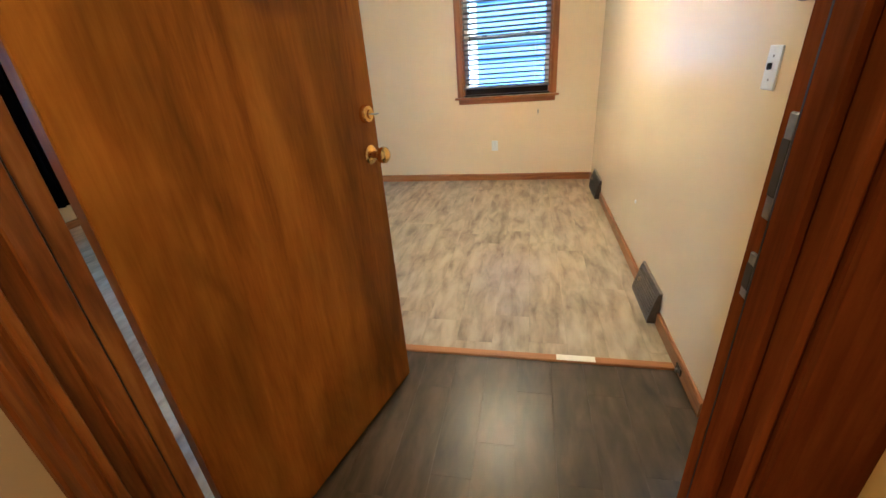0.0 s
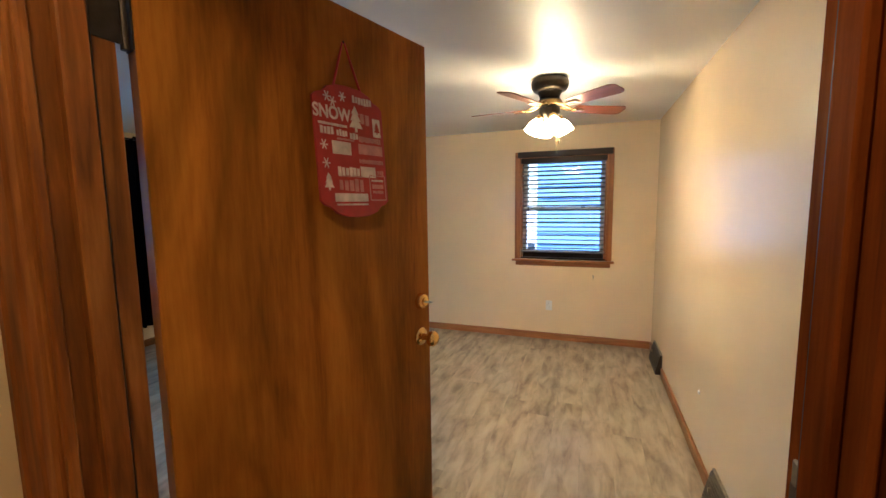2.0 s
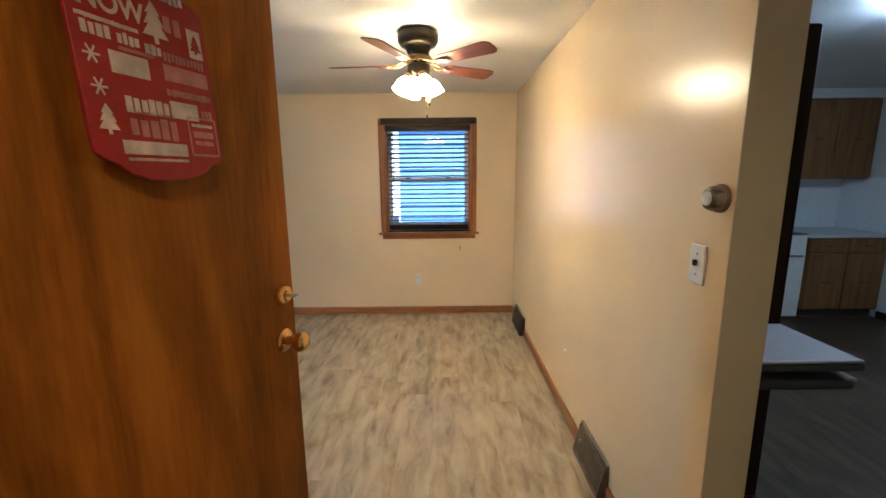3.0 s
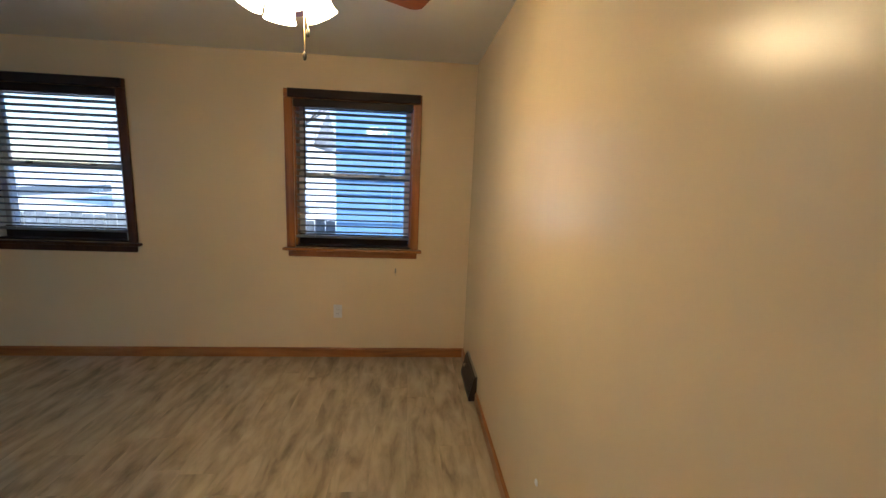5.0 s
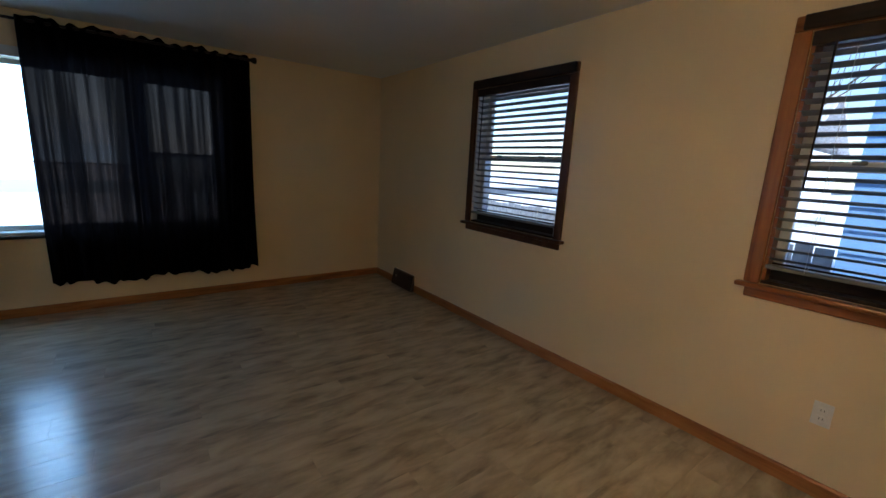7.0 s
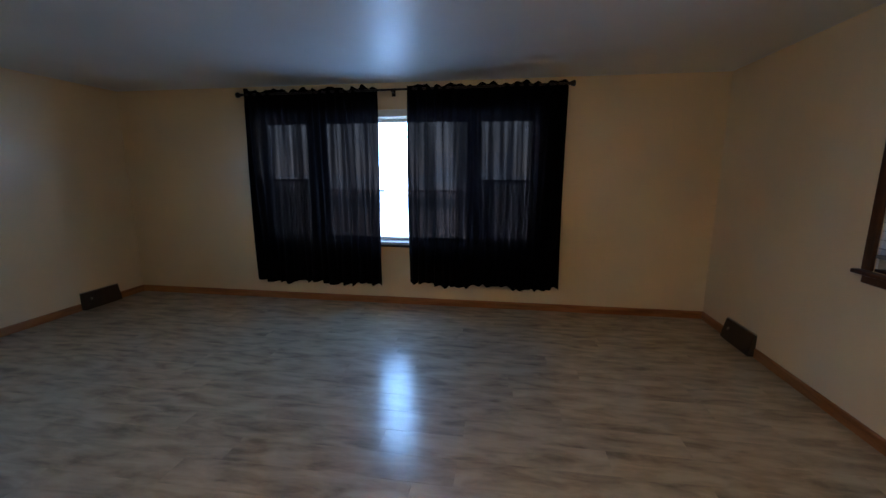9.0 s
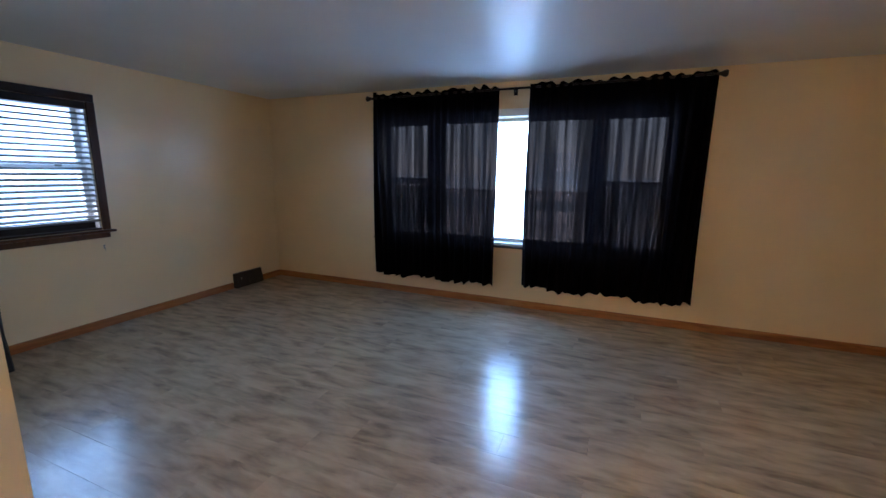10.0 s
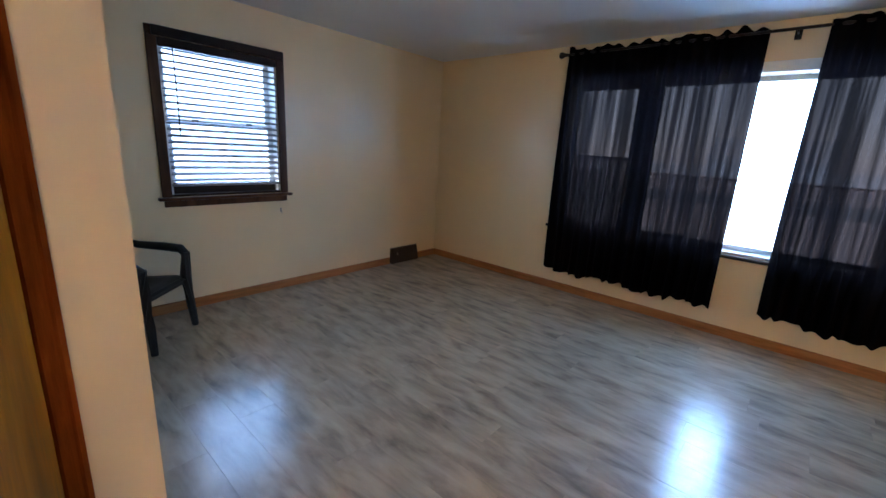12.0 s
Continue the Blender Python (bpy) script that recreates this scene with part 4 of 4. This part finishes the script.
swt = thing("light_switch", "white toggle switch plate on the partition wall", "light switch", pose(XP - 0.0005, 1.348, 1.271, 0, 0, -90))
part("plate", box(-0.036, 0.036, -0.0065, 0, -0.060, 0.060, 0.003, seg=2), WHITEPL, swt)
part("toggle", box(-0.005, 0.005, -0.018, -0.0066, -0.004, 0.014, 0.002), BLACKPL, swt, "dark toggle")
for z in (-0.032, 0.032):
    part("screw", lathe([(0.0035, 0.0066), (0.0035, 0.008), (0.001, 0.0085)], 10, pose(0, 0, z, 90)), STEEL, swt)


def outlet(m, label):
    t = thing("wall_outlet", label, "outlet", m, "outlets")
    part("plate", box(-0.035, 0.035, -0.006, 0, -0.057, 0.057, 0.003, seg=2), WHITEPL, t)
    for z in (-0.02, 0.02):
        soc = part("socket", box(-0.016, 0.016, -0.0085, -0.0062, z - 0.013, z + 0.013, 0.003), WHITEPL, t)
        for x in (-0.006, 0.006):
            part("slot", box(x - 0.0012, x + 0.0012, -0.0092, -0.0087, z - 0.004, z + 0.005), BLACKPL, soc)


outlet(pose(-1.05, YN - 0.0005, 0.40), "white wall outlet low on a cream wall")
outlet(pose(XK - 0.0005, 3.16, 0.34, 0, 0, -90), "white wall outlet low on the kitchen wall")
bp = thing("cable_plate", "small white cable cap on the partition wall", "wall plate", pose(XP - 0.0005, 2.60, 0.425, 0, 0, -90))
part("cap", lathe([(0.013, 0.0), (0.012, 0.004), (0.005, 0.007)], 14, pose(0, 0, 0, 90)), WHITEPL, bp, "", True)
for x, y, rz in ((-0.580, YN - 0.0005, 0), (-3.265, YS + 0.0005, 180)):
    hk = thing("cord_cleat", "small metal cord cleat under a window", "cleat", pose(x, y, 0.755, 0, 0, rz), "cord cleats")
    part("plate", box(-0.006, 0.006, -0.003, 0, -0.018, 0.018, 0.001), STEEL, hk)
    part("horn", tube([(0, -0.003, -0.004), (0, -0.014, -0.002), (0, -0.018, -0.022), (0, -0.017, -0.036)], 0.0025, 6), STEEL, hk)
    part("horn", tube([(0, -0.003, 0.004), (0, -0.012, 0.006), (0, -0.016, 0.022)], 0.0025, 6), STEEL, hk)
ds = thing("cable_clip", "dark bracket screwed to the baseboard beside the strip", "bracket", pose(XP - 0.0145, 1.46, 0.03, 0, 0, -90))
part("plate", box(-0.03, 0.03, -0.006, 0, -0.012, 0.022, 0.002), HINGE, ds)
part("tab", box(-0.008, 0.008, -0.016, -0.0062, -0.010, 0.008, 0.002), STEEL, ds)
tagged(part("strip_patch", box(-0.52, -0.34, YD - 0.020, YD + 0.020, 0.0092, 0.0112, 0.001), WHITEPL), "worn white tape patch on the transition strip", "tape")


# ---- plastic armchair ----
def garden_chair(m):
    t = thing("plastic_armchair", "black moulded plastic garden armchair beside the window", "chair", m)

    def sheet(name, fn, nu, nv, thick, label=""):
        bm = bmesh.new()
        g = [[bm.verts.new(fn(i / nu, j / nv)) for i in range(nu + 1)] for j in range(nv + 1)]
        for j in range(nv):
            for i in range(nu):
                bm.faces.new((g[j][i], g[j][i + 1], g[j + 1][i + 1], g[j + 1][i]))
        ob = part(name, bm, BLACKPL, t, label, True)
        md = ob.modifiers.new("thickness", "SOLIDIFY")
        md.thickness = thick
        return ob
    # front is +y
    sheet("seat", lambda u, v: ((u - 0.5) * (0.40 + 0.06 * v), -0.20 + 0.44 * v, 0.405 + 0.03 * v - 0.022 * math.sin(math.pi * u) * math.sin(math.pi * v) - (0.03 * max(0, v - 0.85) / 0.15)), 12, 12, 0.006)
    sheet("top_rail", lambda u, v: ((u - 0.5) * 0.46, -0.26 - 0.055 * v + 0.05 * (2 * u - 1) ** 2, 0.70 + 0.10 * v + 0.035 * (1 - (2 * u - 1) ** 2)), 14, 4, 0.008)
    sheet("lower_rail", lambda u, v: ((u - 0.5) * 0.40, -0.205 - 0.02 * v, 0.405 + 0.06 * v), 10, 2, 0.008)
    for k in range(6):
        x = (k - 2.5) * 0.058
        part("back_slat", tube([(x * 0.95, -0.222, 0.455), (x, -0.245, 0.58), (x * 1.08, -0.275, 0.715)], [0.011, 0.012, 0.012], 6), BLACKPL, t)
    for s in (-1, 1):
        part("armrest", tube([(s * 0.225, -0.27, 0.70), (s * 0.262, -0.12, 0.655), (s * 0.275, 0.06, 0.645), (s * 0.268, 0.19, 0.635), (s * 0.252, 0.240, 0.590)], [0.022, 0.028, 0.033, 0.034, 0.030], 10), BLACKPL, t, "", True)
        part("front_leg", tube([(s * 0.254, 0.235, 0.615), (s * 0.240, 0.225, 0.43), (s * 0.246, 0.240, 0.20), (s * 0.256, 0.255, 0.0)], [0.030, 0.040, 0.031, 0.024], 8), BLACKPL, t, "", True)
        part("rear_leg", tube([(s * 0.222, -0.262, 0.72), (s * 0.205, -0.222, 0.43), (s * 0.212, -0.262, 0.20), (s * 0.222, -0.290, 0.0)], [0.024, 0.036, 0.030, 0.022], 8), BLACKPL, t, "", True)
        part("side_apron", box(s * 0.200, s * 0.222, -0.20, 0.215, 0.355, 0.412, 0.006), BLACKPL, t)
    part("front_apron", box(-0.20, 0.20, 0.205, 0.228, 0.365, 0.418, 0.006), BLACKPL, t)
    return t


garden_chair(pose(-2.05, -1.60, 0, 0, 0, 44) @ Matrix.Scale(0.92, 4))


# ---- kitchen beyond the partition ----
def cabinet(name, x0, x1, y0, y1, z0, z1, doors, label, kick=False, mat=None):
    mat = mat or CABWOOD
    t = thing(name, label, "cabinet", pose((x0 + x1) / 2, (y0 + y1) / 2, z0))
    w, d, h = (x1 - x0) / 2, (y1 - y0) / 2, z1 - z0
    lo = 0.09 if kick else 0
    part("body", box(-w, w, -d + 0.02, d, lo, h, 0.002), mat, t)
    if kick:
        part("toe_kick", box(-w, w, -d + 0.07, d, 0, lo - 0.001), GAPMAT, t)
    n = doors
    for i in range(n):
        a, b = -w + 2 * w * i / n + 0.006, -w + 2 * w * (i + 1) / n - 0.006
        spans = [(lo + 0.01, h - 0.17), (h - 0.155, h - 0.012)] if kick else [(0.008, h - 0.008)]
        for lo2, hi2 in spans:
            dr = part("door" if hi2 - lo2 > 0.2 else "drawer_front", box(a, b, -d, -d + 0.018, lo2, hi2, 0.005), mat, t)
            part("pull", tube([((a + b) / 2 - 0.03, -d - 0.001, (lo2 + hi2) / 2), ((a + b) / 2 - 0.03, -d - 0.02, (lo2 + hi2) / 2), ((a + b) / 2 + 0.03, -d - 0.02, (lo2 + hi2) / 2), ((a + b) / 2 + 0.03, -d - 0.001, (lo2 + hi2) / 2)], 0.004, 6), HINGE, dr)
    return t


cabinet("base_cabinet", 3.05, XK - 0.004, 4.30, YK - 0.006, 0, 0.87, 2, "brown wooden kitchen base cabinet with drawer", True)
cabinet("wall_cabinet", 3.02, XK - 0.004, 4.60, YK - 0.002, 1.47, 2.30, 2, "brown wooden kitchen wall cabinet")
cabinet("pantry_cabinet", PT + 0.002, 0.745, 1.86, 2.45, 0, 2.12, 1, "tall dark brown wooden pantry cabinet against the partition", False, PANTRYWOOD)
tagged(part("countertop", box(3.03, XK - 0.002, 4.275, YK - 0.014, 0.872, 0.905, 0.006), COUNTER), "pale grey laminate kitchen countertop", "countertop")
tagged(part("soffit", box(2.2, XK - 0.002, 4.585, YK - 0.002, 2.303, ZC - 0.002), KITWALL), "pale painted soffit above the wall cabinets", "soffit", kind="structure")
tagged(part("backsplash", box(2.2, XK - 0.014, YK - 0.012, YK - 0.002, 0.907, 1.465), TILE), "pale smooth kitchen backsplash", "backsplash", kind="structure")
tagged(part("side_splash", box(XK - 0.012, XK - 0.002, 4.285, YK - 0.002, 0.907, 1.487, 0.002), TILE), "pale smooth splash panel on the end wall", "backsplash", kind="structure")
rg = thing("kitchen_range", "white enamel kitchen range beside the cabinets", "range", pose(2.64, 4.60, 0))
part("body", box(-0.38, 0.38, -0.29, 0.30, 0.02, 0.90, 0.008), WHITEPL, rg)
part("oven_door", box(-0.36, 0.36, -0.315, -0.291, 0.20, 0.74, 0.006), WHITEPL, rg)
part("oven_handle", tube([(-0.30, -0.345, 0.69), (0.30, -0.345, 0.69)], 0.010, 8), STEEL, rg)
part("cooktop", box(-0.378, 0.378, -0.285, 0.295, 0.901, 0.912, 0.004), BLACKEDGE, rg)
tb = thing("breakfast_bar", "pinkish-grey wall-hung breakfast bar with black edge and folded leaf", "breakfast bar", pose(PT + 0.002, 1.455, 0.90))
part("top", box(0.0, 0.545, 0.0, 0.36, -0.012, 0.0, 0.005, seg=2), BARTOP, tb, "pinkish-grey laminate top")
part("edge_band", box(0.0, 0.550, -0.004, 0.362, -0.040, -0.0125, 0.008, seg=2), BLACKEDGE, tb, "black edge band")
part("folded_leaf", box(0.0, 0.535, 0.004, 0.355, -0.115, -0.075, 0.016, seg=3), BLACKEDGE, tb, "black folded lower leaf")
part("leaf_end", box(0.495, 0.545, 0.010, 0.345, -0.088, -0.0735, 0.006, seg=2), BARTOP, tb, "pale rounded end")
for y in (0.06, 0.30):
    part("bracket", prism([(0.0, -0.0755), (0.30, -0.0755), (0.30, -0.0405), (0.0, -0.0405)], 0.025, pose(0, y, 0)), BLACKEDGE, tb)
    part("brace", prism([(0.0, -0.30), (0.018, -0.30), (0.26, -0.116), (0.0, -0.116)], 0.020, pose(0, y, 0)), BLACKEDGE, tb)


# ---- outside ----
# Unseen roof, added so that its deep eaves block sun at the south window.
rf = thing("sun_block_roof", "unseen gable roof added over the rooms to keep the sun out", "roof", pose(0, 0, ZC + 0.122), kind="structure")
half_span = (YK - YS) / 2 + T + 0.7
mid_y = (YK + YS) / 2
part("slope", prism([(-half_span, 0.0), (0, 1.5), (half_span, 0.0), (half_span, 0.12), (0, 1.66), (-half_span, 0.12)], XK - XW + 2 * T + 1.2, pose(XK + T + 0.6, mid_y, 0, 0, 0, 90)), ROOF, rf)
GZ = -0.60
tagged(part("ground", box(-400, 400, -400, 400, GZ - 0.3, GZ), SNOW), "snow-covered ground reaching the horizon", "ground", kind="structure")
tagged(part("road", box(-34.0, -25.0, -300, 300, GZ + 0.004, GZ + 0.02), ASPHALT), "wet grey asphalt street", "road", kind="structure")


def house(name, x0, x1, y0, y1, eave, mat, windows, label, face):
    """Clapboard house with lapped boards on the side seen, openings with frames, and a gable roof."""
    t = thing(name, label, "house", pose((x0 + x1) / 2, (y0 + y1) / 2, GZ))
    w, d, h = (x1 - x0) / 2, (y1 - y0) / 2, eave - GZ
    part("wall", box(-w, w, -d, d, 0, h), mat, t)
    part("foundation", box(-w - 0.03, w + 0.03, -d - 0.03, d + 0.03, 0, 0.45), FENCE, t)
    sid = bmesh.new()
    n = int((h - 0.5) / 0.2)
    for i in range(n):
        z = 0.46 + i * 0.2
        for sgn in ((-1,) if face == "s" else (1,)):
            b = bmesh.new()
            p = [(0.001, 0), (0.028, 0), (0.008, 0.2), (0.001, 0.2)]
            if face in "sn":
                ends = [[b.verts.new((e, sgn * (d + q), z + r)) for q, r in p] for e in (-w, w)]
            else:
                ends = [[b.verts.new((sgn * (w + q), e, z + r)) for q, r in p] for e in (-d, d)]
            for k in range(4):
                b.faces.new((ends[0][k], ends[0][(k + 1) % 4], ends[1][(k + 1) % 4], ends[1][k]))
            merge(sid, b)
    part("clapboards", sid, mat, t)
    rb = bmesh.new()
    ov = 0.35
    if face == "e":
        pts = [(-w - ov, h - 0.1), (0, h + w * 0.6), (w + ov, h - 0.1), (w + ov, h + 0.05), (0, h + w * 0.6 + 0.18), (-w - ov, h + 0.05)]
        prism(pts, 2 * (d + ov), Matrix.Translation((0, -d - ov, 0)), rb)
    else:
        pts = [(-d - ov, h - 0.1), (0, h + d * 0.6), (d + ov, h - 0.1), (d + ov, h + 0.05), (0, h + d * 0.6 + 0.18), (-d - ov, h + 0.05)]
        prism(pts, 2 * (w + ov), pose(w + ov, 0, 0, 0, 0, 90), rb)
    part("roof", rb, ROOF, t, "snow-dusted shingle roof")
    for a, z, ww, hh in windows:
        bm = frame_mesh(-ww / 2, ww / 2, 0, hh, 0.09, -0.05, 0.0)
        pane = box(-ww / 2 + 0.08, ww / 2 - 0.08, -0.02, -0.01, 0.08, hh - 0.08)
        m = pose(a, -d - 0.03, z) if face == "s" else pose(a, d + 0.03, z, 0, 0, 180) if face == "n" else pose(w + 0.03, a, z, 0, 0, 90)
        bm.transform(m)
        pane.transform(m)
        wd = part("window", bm, WHITESIDE, t)
        part("pane", pane, DARKPANE, wd)
    return t


house("neighbour_house", -1.50, 8.5, 7.1, 14.5, 4.6, SIDING, ((0.6, 1.6, 0.9, 1.4), (3.0, 1.6, 0.9, 1.4)), "blue-grey clapboard house close beyond the side yard", "s")
house("corner_house", -14.0, -3.2, -14.0, -7.5, 2.6, WHITESIDE, ((-2.0, 1.2, 1.0, 1.3), (3.2, 1.2, 1.0, 1.3)), "white clapboard bungalow across a snowy yard", "n")
house("street_house", -76.0, -67.0, -9.0, 3.5, 2.0, SIDING, ((-3.0, 1.2, 1.2, 1.4), (3.2, 1.2, 1.2, 1.4)), "low grey house across the snowy street", "e")
house("far_house", -16.0, -6.0, 24.0, 32.0, 3.0, WHITESIDE, ((-2.0, 1.2, 1.2, 1.4), (2.2, 1.2, 1.2, 1.4)), "pale house at the back of snowy yards", "s")
fence = thing("yard_fence", "weathered grey board fence between snowy yards", "fence", pose(-1.62, 7.3, GZ))
fb0 = box(-0.07, 0.07, -0.01, 0.01, 0.04, 1.45, 0.004)
first = part("fence_board", fb0, FENCE, fence)
for i in range(1, 78):
    o = new("fence_board", first.data)
    o.parent = fence
    o.location = (-0.15 * i, 0, 0.012 * math.sin(i * 1.7))
for z in (0.3, 1.2):
    part("fence_rail", box(-11.7, 0.05, 0.0105, 0.05, z, z + 0.09), FENCE, fence)


def bare_tree(m, height, seed):
    t = thing("bare_tree", "leafless winter tree with a dark branching crown", "tree", m, "bare trees")
    rng = random.Random(seed)
    part("trunk", tube([(0, 0, 0), (0.05, 0.02, height * 0.2), (0.0, 0.08, height * 0.42), (0.06, 0.02, height * 0.6)], [0.24, 0.18, 0.13, 0.08], 9), BARK, t)
    crown = bmesh.new()

    def limb(p, d, ln, r, depth):
        pts, q = [p.copy()], p.copy()
        for k in range(3):
            d = (d + Vector((rng.uniform(-0.25, 0.25), rng.uniform(-0.25, 0.25), rng.uniform(-0.05, 0.22)))).normalized()
            q = q + d * ln / 3
            pts.append(q.copy())
        tube(pts, [r, r * 0.8, r * 0.6, r * 0.35], 5, crown)
        if depth:
            for k in range(4):
                s = pts[1 + k % 3]
                limb(s, (d + Vector((rng.uniform(-1, 1), rng.uniform(-1, 1), rng.uniform(-0.1, 0.8)))).normalized(), ln * 0.62, r * 0.45, depth - 1)
    for k in range(7):
        a = k * 0.9 + rng.uniform(0, 0.5)
        limb(Vector((0.03, 0.03, height * rng.uniform(0.3, 0.6))), Vector((math.cos(a), math.sin(a), 0.8)).normalized(), height * 0.34, 0.07, 2)
    part("crown", crown, BARK, t)


for x, y, hgt, sd in ((-23.0, 6.0, 9.0, 2), (-22.0, -4.0, 8.5, 3), (-6.0, 18.0, 9.0, 4), (-8.0, -5.2, 6.5, 5)):
    bare_tree(pose(x, y, GZ - 0.02, 0, 0, sd * 40), hgt, sd)
